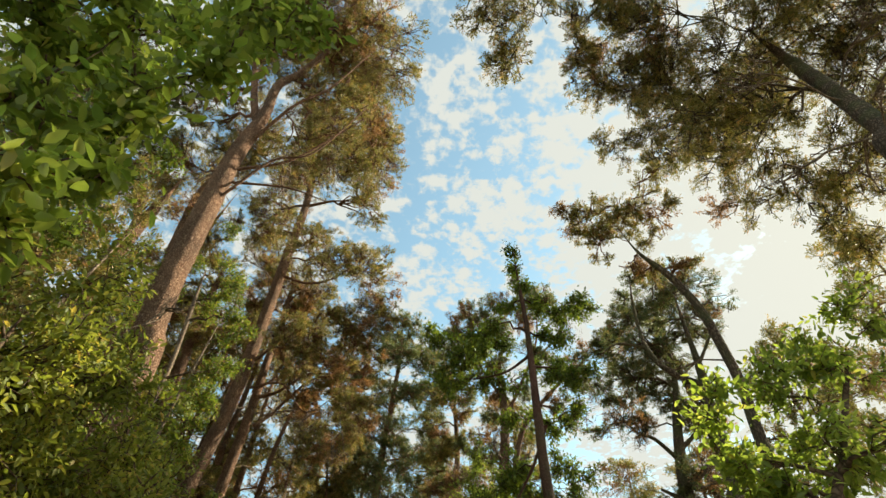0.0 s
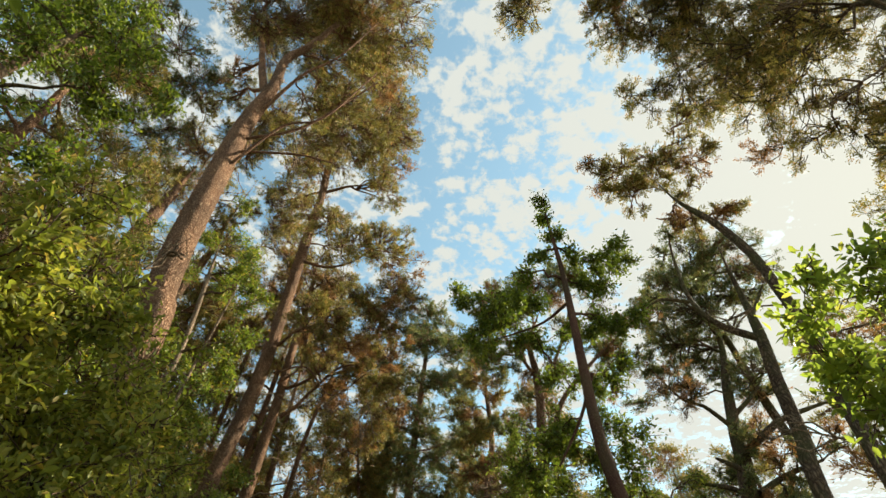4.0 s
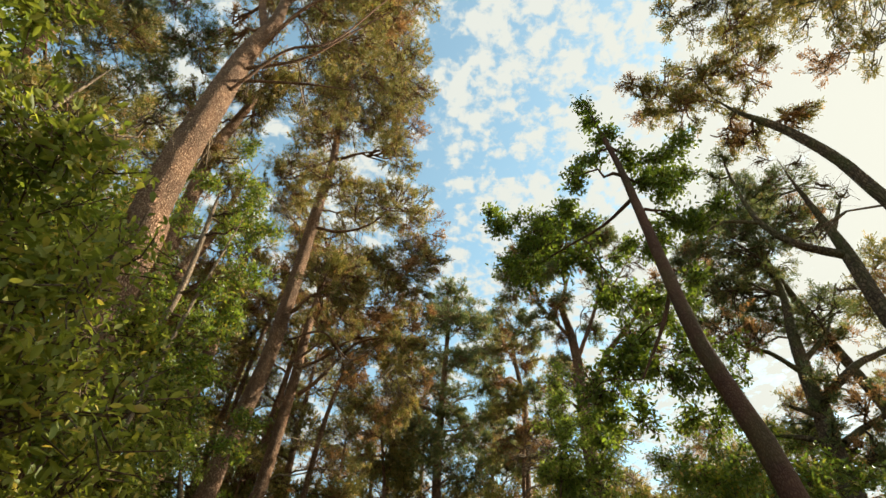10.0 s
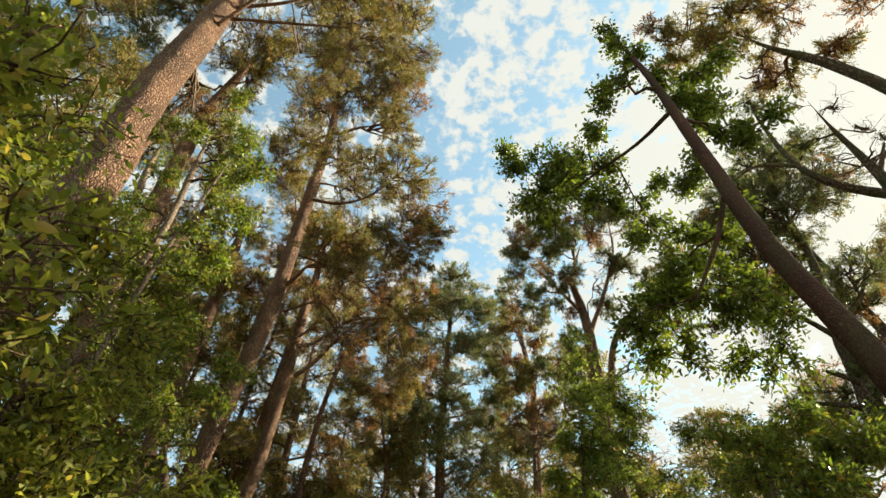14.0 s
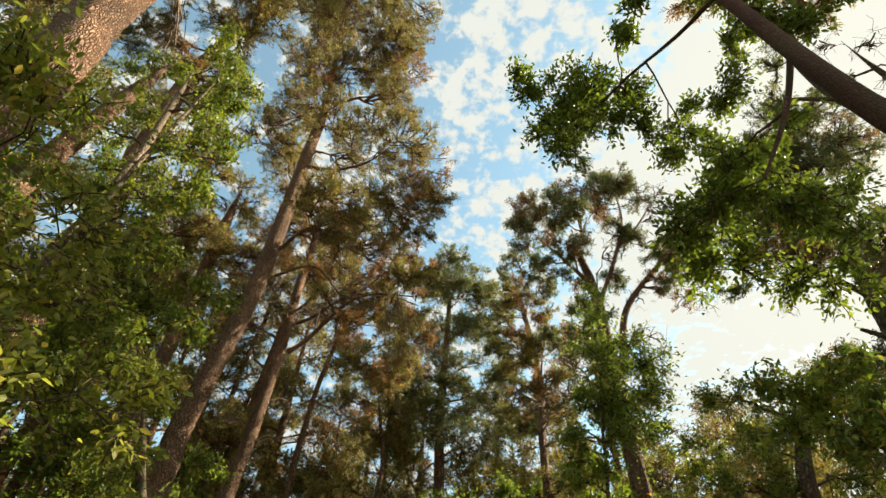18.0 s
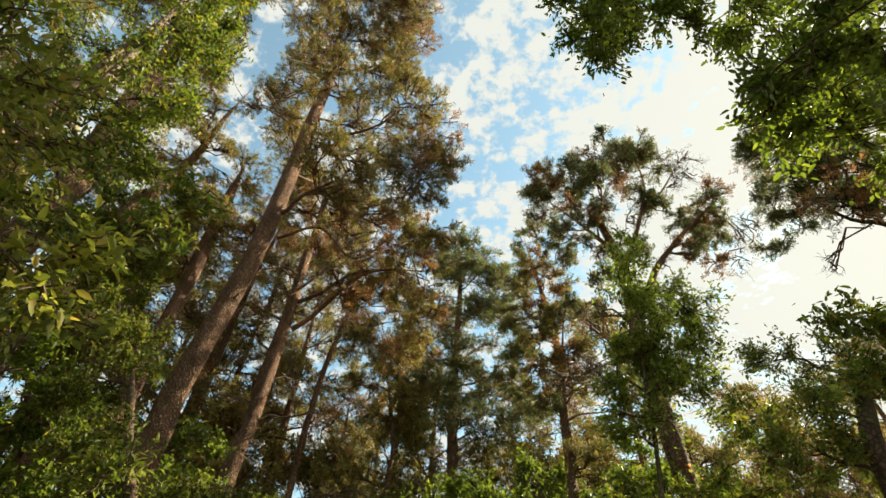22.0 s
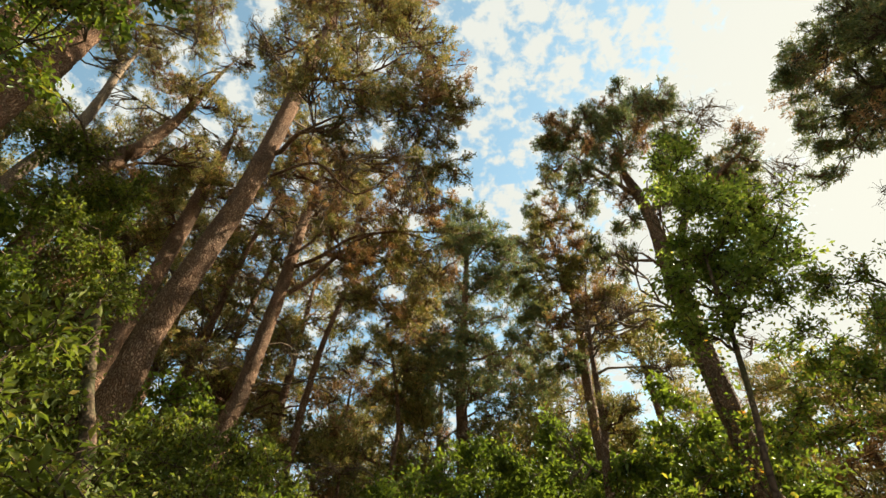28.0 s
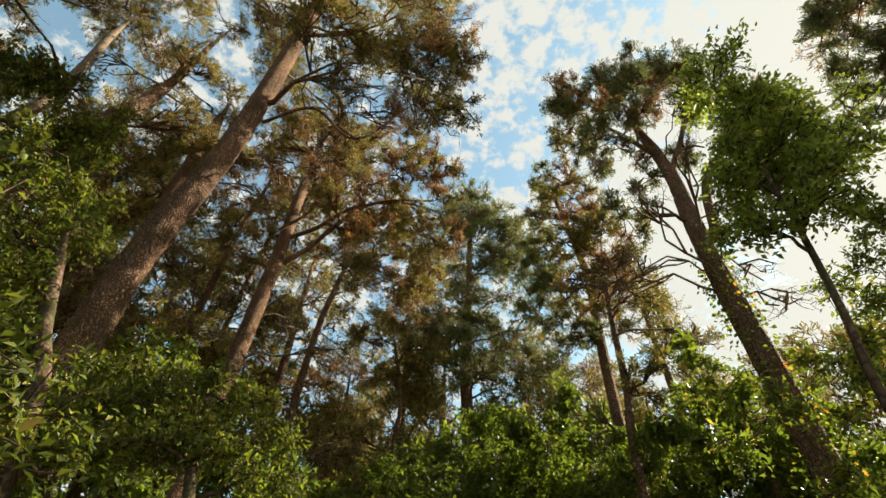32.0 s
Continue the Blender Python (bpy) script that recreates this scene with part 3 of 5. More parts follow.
tree("pine_tree", "old pine with a rounded half-dry crown and ivy-clad trunk", [(1.42, 14.8, -0.15, 0.386), (1.43, 14.8, 0.9, 0.32), (1.46, 14.8, 5.58, 0.286), (1.47, 14.8, 7, 0.279), (1.52, 14.8, 8.62, 0.261), (1.62, 14.8, 9.93, 0.223), (1.59, 14.8, 11.08, 0.192), (1.51, 14.8, 12.18, 0.14), (2.01, 14.8, 13.61, 0.084)], [(0, 14.8, 13.3, 0.49), (0.5, 15.2, 14.8, 0.53), (1, 14.3, 13.7, 0.53), (1.8, 14.8, 14.9, 0.57), (2.8, 15.3, 15.9, 0.62), (3.2, 14.8, 15.2, 0.55), (3.7, 15.4, 15.3, 0.53), (1.7, 14, 12.9, 0.53), (1.1, 15.6, 13.9, 0.56), (2.9, 15.7, 15, 0.56), (0.1, 15.3, 12.9, 0.46), (0.3, 14.2, 10.9, 0.39), (0.9, 13.9, 11.2, 0.42), (2.6, 14.3, 12.6, 0.44), (4.1, 14.8, 12.4, 0.46), (4.4, 15.2, 11.9, 0.46), (3.3, 14.4, 10.6, 0.41), (3.6, 14.8, 10.2, 0.38), (3.6, 15.4, 12.5, 0.4), (0.1, 14.6, 11.6, 0.36), (0.5, 15, 11, 0.36), (0.9, 14.6, 11, 0.33), (1.1, 15.1, 10.4, 0.32), (0.2, 14.6, 9.2, 0.28), (0.8, 14.6, 8.8, 0.26), (0.4, 14.8, 13.4, 0.56), (1.5, 15.2, 14.9, 0.55), (2.5, 14.8, 14.6, 0.58), (3.5, 15.3, 15.6, 0.51), (1.4, 14.3, 11.8, 0.5), (2.9, 14.8, 12.4, 0.43), (2.2, 15.3, 11.5, 0.41), (4.5, 14.8, 12.7, 0.45), (3.9, 15.2, 11.8, 0.43), (4.4, 14.8, 11.8, 0.34)], 6, sides=20, low=8.5, group=G, leaf_mat=NEEDLES_COOL, girth=0.58, extra=1, dry=0.25, dead=12, swell=1.18, stout=1.5, bare=[(4.05, 14.6, 14.1, 0.4), (4.1, 14.6, 13.5, 0.4), (3.5, 14.6, 12.9, 0.4), (4.9, 14.8, 11.6, 0.5), (4.6, 14.8, 11.0, 0.5), (2.4, 14.5, 12.4, 0.5), (4.3, 14.6, 14.2, 0.45), (3.8, 14.6, 13.4, 0.40), (4.1, 14.6, 10.1, 0.50), (4.7, 14.6, 10.9, 0.45), (3.6, 14.6, 13.9, 0.40)], density=1.4, forks=[[(1.75, 14.8, 8.2, 0.09), (2.2, 14.8, 9.9, 0.075), (3.2, 14.8, 11.2, 0.055), (4.2, 14.8, 12.2, 0.035), (4.8, 14.8, 12.8, 0.015)], [(1.65, 14.8, 10.2, 0.07), (2.35, 14.7, 11.7, 0.05), (2.85, 14.7, 13.1, 0.035), (3.0, 14.7, 14.4, 0.015)], [(1.6, 14.8, 10.8, 0.06), (1.0, 14.7, 11.8, 0.04), (0.4, 14.7, 12.8, 0.015)], [(2.4, 14.7, 11.9, 0.035), (3.2, 14.6, 12.8, 0.028), (3.9, 14.6, 13.9, 0.012)]])
tree("pine_tree", "thin pine with brown ragged foliage", [(-0.55, 15.6, -0.15, 0.169), (-0.5, 15.6, 0.9, 0.14), (-0.35, 15.6, 4.82, 0.125), (-0.19, 15.6, 6, 0.117), (-0.11, 15.6, 7.18, 0.097), (0.03, 15.6, 8.5, 0.075), (0.21, 15.6, 9.62, 0.046)], [(0.2, 15.6, 9.5, 0.52), (-0, 16.1, 11.5, 0.54), (-0.4, 15.6, 9.2, 0.39), (0.2, 15.2, 8.2, 0.36), (-0, 16.1, 8.4, 0.44), (0.1, 15.6, 5.9, 0.4), (0, 15.6, 11.7, 0.49), (0.5, 16, 11.1, 0.48), (-0.5, 15.3, 9.8, 0.42), (-0.1, 16, 9.6, 0.44), (0.3, 15.6, 8.7, 0.36), (0.9, 16.1, 10.2, 0.39), (-0.6, 15.6, 8.2, 0.34), (0.3, 15.3, 7.6, 0.31)], 7, low=5.0, group=G, girth=0.5, extra=2, dry=0.2, dead=5, swell=1.1)
tree("pine_tree", "young slender conical pine", [(-0.13, 17.5, -0.15, 0.174), (-0.1, 17.5, 0.9, 0.144), (0.01, 17.5, 6.8, 0.129), (0.12, 17.5, 8.97, 0.123), (0.2, 17.5, 10.38, 0.114), (0.03, 17.5, 12.5, 0.079), (-0.21, 17.5, 14.72, 0.039)], [(-0.4, 17.5, 14.6, 0.25), (-0.4, 17.5, 13.7, 0.34), (-0.5, 17.5, 12.6, 0.41), (-0.6, 17.5, 11.5, 0.45), (-0.7, 17.5, 10.3, 0.45), (-0.9, 17.9, 11.3, 0.42), (-0.5, 17.5, 9.7, 0.41), (-0.9, 17.2, 8.8, 0.44), (-0.5, 17.5, 8.6, 0.42)], 8, low=6.0, group=G, leaf_mat=NEEDLES_COOL, girth=0.8, extra=2, dead=3, swell=1.25, density=1.5)
tree("pine_tree", "conical dark green pine at the end of the gap", [(-3.14, 21.5, -0.15, 0.335), (-3.11, 21.5, 0.9, 0.278), (-3.02, 21.5, 8.64, 0.248), (-3.02, 21.5, 11.14, 0.224), (-2.84, 21.5, 14.02, 0.176), (-2.69, 21.5, 16.99, 0.12), (-2.7, 21.5, 19.7, 0.052)], [(-2.8, 21.5, 18.7, 0.61), (-2, 21.5, 19, 0.62), (-1.4, 21.5, 17.8, 0.64), (-3.3, 21.5, 17.2, 0.85), (-2.1, 21, 16.5, 0.86), (-1.1, 21.5, 16.2, 0.78), (-3.5, 22, 15.8, 0.91), (-2.2, 21.5, 14.9, 0.91), (-1.1, 21.5, 14.2, 0.8), (-3.6, 21, 12.7, 0.83), (-2.6, 22.1, 13.3, 0.92), (-1.4, 21.5, 12.2, 0.82), (-3.8, 21.5, 11.1, 0.8), (-2.6, 21, 10.5, 0.79), (-1.3, 21.5, 10.5, 0.78)], 9, low=8.0, group=G, leaf_mat=NEEDLES_COOL, girth=0.7, extra=2, dry=0.1, dead=8, swell=1.4, density=0.9, blade=(5, 0.12, 0.014))
tree("pine_tree", "bent pine with a bare curved trunk and a small sunlit crown", [(4.69, 7.6, -0.15, 0.251), (4.7, 7.6, 0.9, 0.208), (4.74, 7.6, 5.38, 0.186), (4.83, 7.6, 6.69, 0.181), (4.79, 7.6, 7.57, 0.175), (4.68, 7.6, 8.48, 0.162), (4.36, 7.6, 9.32, 0.139), (3.9, 7.6, 10, 0.096), (3.65, 7.6, 10.74, 0.056)], [(3.7, 7.6, 11.4, 0.63), (3.2, 8, 11.7, 0.53), (4, 7.2, 11.1, 0.51), (4.6, 7.6, 11.1, 0.45), (4.6, 7.6, 9.6, 0.29), (3.1, 7.6, 10.2, 0.4), (3.9, 8.1, 10.1, 0.44), (2.6, 7.6, 11.4, 0.26)], 10, low=8.5, group=G, bark_mat=PINE_BARK_SHADED, girth=0.5, extra=2, dry=0.2, dead=3, swell=1.15, stout=1.3)
tree("pine_tree", "gnarled backlit pine with dead twisted branches", [(4.94, 12.30, -0.15, 0.415), (5.00, 12.30, 0.90, 0.343), (5.19, 12.30, 5.45, 0.307), (5.42, 12.30, 6.9, 0.3), (5.55, 12.30, 7.8, 0.25), (5.75, 12.3, 8.8, 0.2), (6.05, 12.30, 10.0, 0.14), (6.27, 12.30, 12.05, 0.102)], [(6.23, 12.30, 12.98, 0.883), (5.99, 12.30, 10.81, 0.883), (5.26, 13.03, 10.56, 0.798), (8.04, 12.30, 12.74, 0.665), (6.47, 12.30, 9.35, 0.689), (4.17, 11.70, 8.39, 0.593), (5.02, 12.78, 11.77, 0.750), (6.83, 12.30, 12.01, 0.774), (6.11, 12.18, 6.81, 0.472), (7.20, 12.54, 7.54, 0.460), (5.75, 11.82, 7.30, 0.411), (6.35, 12.66, 6.21, 0.508), (5.26, 12.78, 6.81, 0.423), (5.50, 12.18, 6.09, 0.399)], 11, low=5.5, group=G, bark_mat=PINE_BARK_SHADED, leaf_mat=NEEDLES_COOL, girth=0.55, extra=2, dry=0.2, dead=2, swell=1.25, stout=1.4, limb_mat=PINE_BARK_SHADED, forks=[[(5.6, 12.3, 7.2, 0.085), (6.37, 12.2, 7.76, 0.075), (6.83, 12.2, 8.0, 0.06), (7.8, 12.1, 8.3, 0.03)], [(5.45, 12.3, 6.5, 0.07), (5.3, 12.2, 6.74, 0.06), (4.8, 12.1, 6.95, 0.03)], [(5.4, 12.3, 6.2, 0.06), (5.0, 12.4, 6.46, 0.05), (4.4, 12.5, 6.6, 0.025)], [(5.5, 12.3, 6.3, 0.07), (6.29, 12.5, 6.76, 0.055), (7.2, 12.5, 7.1, 0.03)], [(5.55, 12.3, 7.7, 0.06), (5.0, 12.2, 8.24, 0.045), (4.6, 12.2, 8.4, 0.03), (4.1, 12.2, 9.2, 0.015)], [(5.7, 12.3, 8.1, 0.06), (6.4, 12.2, 8.75, 0.04), (7.2, 12.2, 10.0, 0.02)]])
tree("pine_tree", "leaning pine stem with bare crooked limbs against the light", [(4.5, 8.9, -0.15, 0.2), (4.52, 8.9, 0.9, 0.17), (4.6, 8.8, 4.9, 0.15), (4.71, 8.8, 5.6, 0.145), (4.77, 8.8, 6.6, 0.135), (4.89, 8.8, 7.6, 0.12), (4.93, 8.8, 8.5, 0.07), (4.95, 8.8, 9.4, 0.04), (5.02, 8.8, 10.3, 0.015)], [(4.1, 8.8, 10.5, 0.3), (3.9, 9.0, 9.9, 0.32), (3.3, 8.9, 8.6, 0.25), (4.5, 9.1, 9.3, 0.35)], 12, group=G, girth=0.78, bark_mat=PINE_BARK_SHADED, limb_mat=PINE_BARK_SHADED, leaf_mat=NEEDLES_COOL, low=7.0, bare=[(5.5, 8.8, 9.3, 0.2), (5.2, 8.7, 9.9, 0.22), (4.7, 8.8, 10.2, 0.2), (5.4, 8.7, 8.8, 0.2), (4.4, 8.8, 6.8, 0.15)], forks=[[(4.88, 8.8, 7.5, 0.075), (4.27, 8.8, 7.85, 0.06), (3.96, 8.8, 8.44, 0.045), (3.97, 8.8, 9.57, 0.03), (4.08, 8.8, 10.4, 0.012)], [(3.98, 8.8, 8.4, 0.035), (3.4, 8.8, 8.49, 0.025), (3.0, 8.8, 8.2, 0.012)], [(4.85, 8.8, 7.9, 0.04), (5.1, 8.8, 8.3, 0.035), (5.42, 8.8, 8.8, 0.02)]])
tree("pine_tree", "huge dark overhanging pine with thick twisted limbs", [(7.6, 2.6, -0.15, 0.593), (7.19, 2.88, 0.9, 0.492), (5.98, 3.7, 7.39, 0.439), (6.3, 3.9, 8.75, 0.419), (6.67, 4.2, 10.59, 0.397), (6.95, 4.5, 12.68, 0.37), (6.44, 4.27, 14, 0.282)], [(0.4, 3.9, 14, 0.56), (1.4, 4, 14, 0.7), (2.6, 4, 14, 0.64), (3.7, 4.4, 14, 0.88), (4, 5.7, 14, 0.76), (4.9, 6.8, 13.9, 0.72), (5.4, 5.9, 14, 1.11), (5.7, 6.6, 12, 0.8), (6.4, 4.9, 14, 1.43), (6.7, 6, 12, 1.18), (8.1, 4.4, 14, 1.49), (7.3, 6.5, 11, 0.65), (8.3, 6, 10.9, 0.89), (7.9, 6.6, 9.5, 0.5), (4.8, 3.9, 14, 1.19), (9.7, 5, 13.7, 1.56), (6.3, 3, 14, 1.52), (3.9, 3, 14, 1.14)], 13, sides=20, low=7.0, group=G, leaf_mat=NEEDLES, bark_mat=PINE_BARK_SHADED, limb_mat=PINE_BARK_SHADED, girth=0.36, extra=2, density=1.05, dry=0.08, dead=8, swell=1.3, stout=2.2)
tree("pine_tree", "dark backlit pine with a tufted crown", [(7.7, 13.2, -0.15, 0.2), (7.6, 13.2, 0.9, 0.17), (7.3, 13.1, 6, 0.15), (6.8, 13.0, 9.5, 0.12), (6.4, 12.9, 12.5, 0.06)], [(4.4, 12.5, 11.2, 0.6), (5.6, 12.5, 12.3, 0.82), (5.5, 13, 10.8, 0.69), (5.9, 12.9, 9.8, 0.6), (6.6, 13.0, 9.2, 0.6), (6.2, 12.8, 11.2, 0.7), (4.9, 13.2, 11.5, 0.5), (4.4, 13.2, 10.2, 0.45), (4.1, 13.2, 8.9, 0.42), (4.9, 13.2, 9.9, 0.5), (4.9, 13.2, 12.4, 0.45), (6.5, 12.2, 13, 0.95)], 14, low=6.0, group=G, bark_mat=PINE_BARK_SHADED, leaf_mat=NEEDLES_COOL, girth=0.8, extra=2, dead=0, swell=0.85)
tree("pine_tree", "pine with pale curved limbs", [(-11.9, 13.6, -0.15, 0.267), (-11.68, 13.6, 0.9, 0.222), (-11.01, 13.6, 12.35, 0.198), (-10.59, 13.6, 13.33, 0.187), (-10.05, 13.6, 15.39, 0.12), (-9.95, 13.6, 17.74, 0.07), (-9.6, 13.6, 20.2, 0.02)], [(-11.4, 12.8, 20, 1.38), (-12.7, 13.6, 19.5, 1.17), (-9.4, 13.6, 15.6, 0.82), (-13.6, 12.5, 20, 1.2), (-10.4, 13.6, 15.1, 0.83), (-9.8, 13.6, 11.6, 0.68), (-8.8, 13.6, 12.9, 0.71)], 15, low=9.0, group=G, extra=2, dry=0.2, dead=5, bare=[(-12.2, 13.0, 15.5, 0.5), (-10.2, 13.6, 13.5, 0.5)])
tree("pine_tree", "slim pine with a long bare trunk", [(-9.2, 15, -0.15, 0.248), (-9.23, 15, 0.9, 0.206), (-9.31, 15, 9.47, 0.184), (-9.33, 15, 11.61, 0.184), (-9.45, 15, 14.48, 0.179), (-9.52, 15, 16.85, 0.14)], [(-9.1, 15, 16, 0.86), (-9, 15, 13.3, 0.75), (-9.8, 15, 11.9, 0.64), (-7.9, 15, 13.3, 0.65), (-10.5, 15, 15, 0.85)], 16, low=9.0, group=G, extra=2, dry=0.2, dead=6)
tree("pine_tree", "slender pine with a pale crooked bare stem", [(-12.3, 12.8, -0.15, 0.2), (-12.3, 12.8, 0.9, 0.18), (-12.2, 12.8, 8, 0.16), (-12.05, 12.8, 11.5, 0.15), (-11.75, 12.8, 13.0, 0.14), (-12.0, 12.8, 14.9, 0.125), (-12.5, 12.8, 17.2, 0.1), (-12.7, 12.8, 19.6, 0.05)], [(-12.8, 12.9, 19.8, 0.7), (-12.2, 12.6, 19.2, 0.6), (-13.4, 13.0, 18.6, 0.7)], 17, low=14.0, bark_mat=DEAD_WOOD, group=G, extra=1, dead=3)


SLIM = "slim bare-stemmed pine in the thicket"
for stem, crown, seed in (([(-9.79, 18, -0.15, 0.182), (-9.76, 18, 0.9, 0.151), (-9.67, 18, 10.48, 0.135), (-9.66, 18, 12.38, 0.135), (-9.56, 18, 14.41, 0.127), (-9.35, 18, 16.53, 0.106), (-8.65, 17.36, 18, 0.076)], [(-8.6, 17.4, 18, 0.78), (-9.9, 18, 18, 0.77), (-7.9, 16.3, 18, 0.75), (-9.4, 18.5, 17.6, 0.67)], 81), ([(-10.16, 19.5, -0.15, 0.174), (-10.08, 19.5, 0.9, 0.144), (-9.84, 19.5, 11.04, 0.129), (-9.76, 19.5, 12.82, 0.127), (-9.56, 19.5, 14.91, 0.125), (-9.56, 19.5, 17.46, 0.103), (-8.46, 18.14, 18, 0.066)], [(-8.1, 18.4, 18, 0.8), (-9.4, 19.7, 18, 0.7), (-7, 17.6, 18, 0.73), (-7.6, 19.5, 17.2, 0.74)], 82), ([(-7.13, 19, -0.15, 0.204), (-7.08, 19, 0.9, 0.169), (-6.91, 19, 8.06, 0.151), (-6.85, 19, 9.5, 0.142), (-6.7, 19, 11.19, 0.126), (-6.38, 19, 12.95, 0.099), (-6.07, 19, 14.77, 0.067)], [(-6.1, 19, 14.8, 0.77), (-7, 19.6, 14.7, 0.67), (-5, 19, 13.8, 0.62), (-5.9, 19.5, 12.9, 0.62), (-5.1, 19.5, 16.1, 0.74)], 83), ([(-4.7, 20.5, -0.15, 0.147), (-4.72, 20.5, 0.9, 0.122), (-4.78, 20.5, 7.53, 0.109), (-4.68, 20.5, 9.06, 0.098), (-4.86, 20.5, 10.53, 0.086), (-5.18, 20.5, 12.25, 0.064)], [(-5.2, 20.5, 12.2, 0.73), (-4.6, 21, 13.6, 0.7), (-5.8, 20.5, 11.4, 0.61), (-4.3, 20, 10.7, 0.6), (-5.2, 20.5, 10.2, 0.58)], 84)):
    tree("pine_tree", SLIM, stem, crown, seed, low=9.0, group=G, dry=0.3, dead=8, extra=1, sides=10, blade=(6, 0.13, 0.0115), girth=0.62)


def side_pine(x, y, top, seed, label, crown=0.45, wide=1.8, mat=None, dry=0.14):
    """A forest pine whose crown reaches far down, with dry limbs below it."""
    rng = np.random.default_rng(seed)
    clumps = []
    for i in range(15):
        z = top * (crown + (1 - crown) * (i + 0.5) / 15)
        w = wide * (1.15 - 0.8 * (z / top - crown) / (1 - crown)) * rng.uniform(0.45, 1.1)
        a = i * 2.4 + rng.uniform(0, 1.2)
        clumps.append((x + w * math.cos(a), y + w * math.sin(a), z, rng.uniform(0.75, 1.15)))
    b = rng.normal(0, 0.35, 2)
    tree("pine_tree", label, [(x, y, -0.1, 0.24), (x + b[0] * 0.5, y, top * 0.35, 0.17), (x + b[0], y + b[1], top * 0.7, 0.11), (x + b[0] * 1.4, y + b[1] * 1.5, top, 0.03)], clumps, seed, low=crown * 0.8, group=G, leaf_mat=mat, dry=dry, dead=11, extra=1, blade=(5, 0.125, 0.012), density=0.75, stout=1.3, sides=10)


side_pine(-11.4, 15.6, 16.5, 71, "pine with a ragged olive crown above the shrubs", 0.6, 1.6, dry=0.3)
side_pine(-14.2, 11.0, 17.0, 72, "pine with a ragged olive crown above the shrubs", 0.55, dry=0.25)
side_pine(-9.2, 19.0, 17.5, 73, "pine with dry brown limbs below its crown", 0.4)
side_pine(-13.4, 17.6, 18.0, 74, "pine with dry brown limbs below its crown", 0.4)
side_pine(-13.4, 14.8, 17.5, 77, "pine with dry brown limbs below its crown", 0.42, dry=0.2)
side_pine(-15.6, 13.0, 17.0, 78, "dark pine behind the shrubs", 0.45, mat=NEEDLES_COOL, dry=0.0)
side_pine(-4.4, 24.2, 15.0, 76, "conical dark green pine in the wood", 0.35, 1.5, mat=NEEDLES_COOL)
side_pine(-9.4, 6.6, 15.5, 75, "dark pine behind the shrubs", 0.45, 2.3, dry=0.1)


def ivy(stem, z0, z1, seed, spread, count, size=0.06, label="ivy with small green leaves climbing a trunk"):
    """Ivy round a trunk between two heights; stem: the trunk's rows of x y z r."""
    rng = np.random.default_rng(seed)
    line = smooth_line(stem, 0.1)
    line = line[(line[:, 2] > z0) & (line[:, 2] < z1)]
    root = new("ivy")
    base = np.array((line[0, 0], line[0, 1], 0.0))
    root.location = base
    tagged(root, label, "ivy", L)
    for turn in range(3):
        a = turn * 2.1 + np.cumsum(rng.normal(0, 0.12, len(line)))
        p = line[:, :3] + np.stack([np.cos(a), np.sin(a), 0 * a], 1) * (line[:, 3:4] * spread[0] + 0.02) - base
        part("vine", fast_mesh("vine", *tube(np.hstack([p, np.full((len(p), 1), 0.012)]), 5, 0.1, rng), SMOOTH_BARK, True), root)
    k = rng.integers(0, len(line), count)
    a = rng.uniform(0, 6.28, count)
    o = np.stack([np.cos(a), np.sin(a), 0 * a], 1)
    at = line[k, :3] - base + o * (line[k, 3:4] * spread[0] + 0.03 + spread[1] * rng.uniform(0, 1, (count, 1)) ** 2) + rng.normal(0, 0.05, (count, 3))
    part("leaves", fast_mesh("leaves", *blades(at, o + np.array((0, 0, -0.4)), rng, size, 0.75), LEAVES), root, kind="stuff")


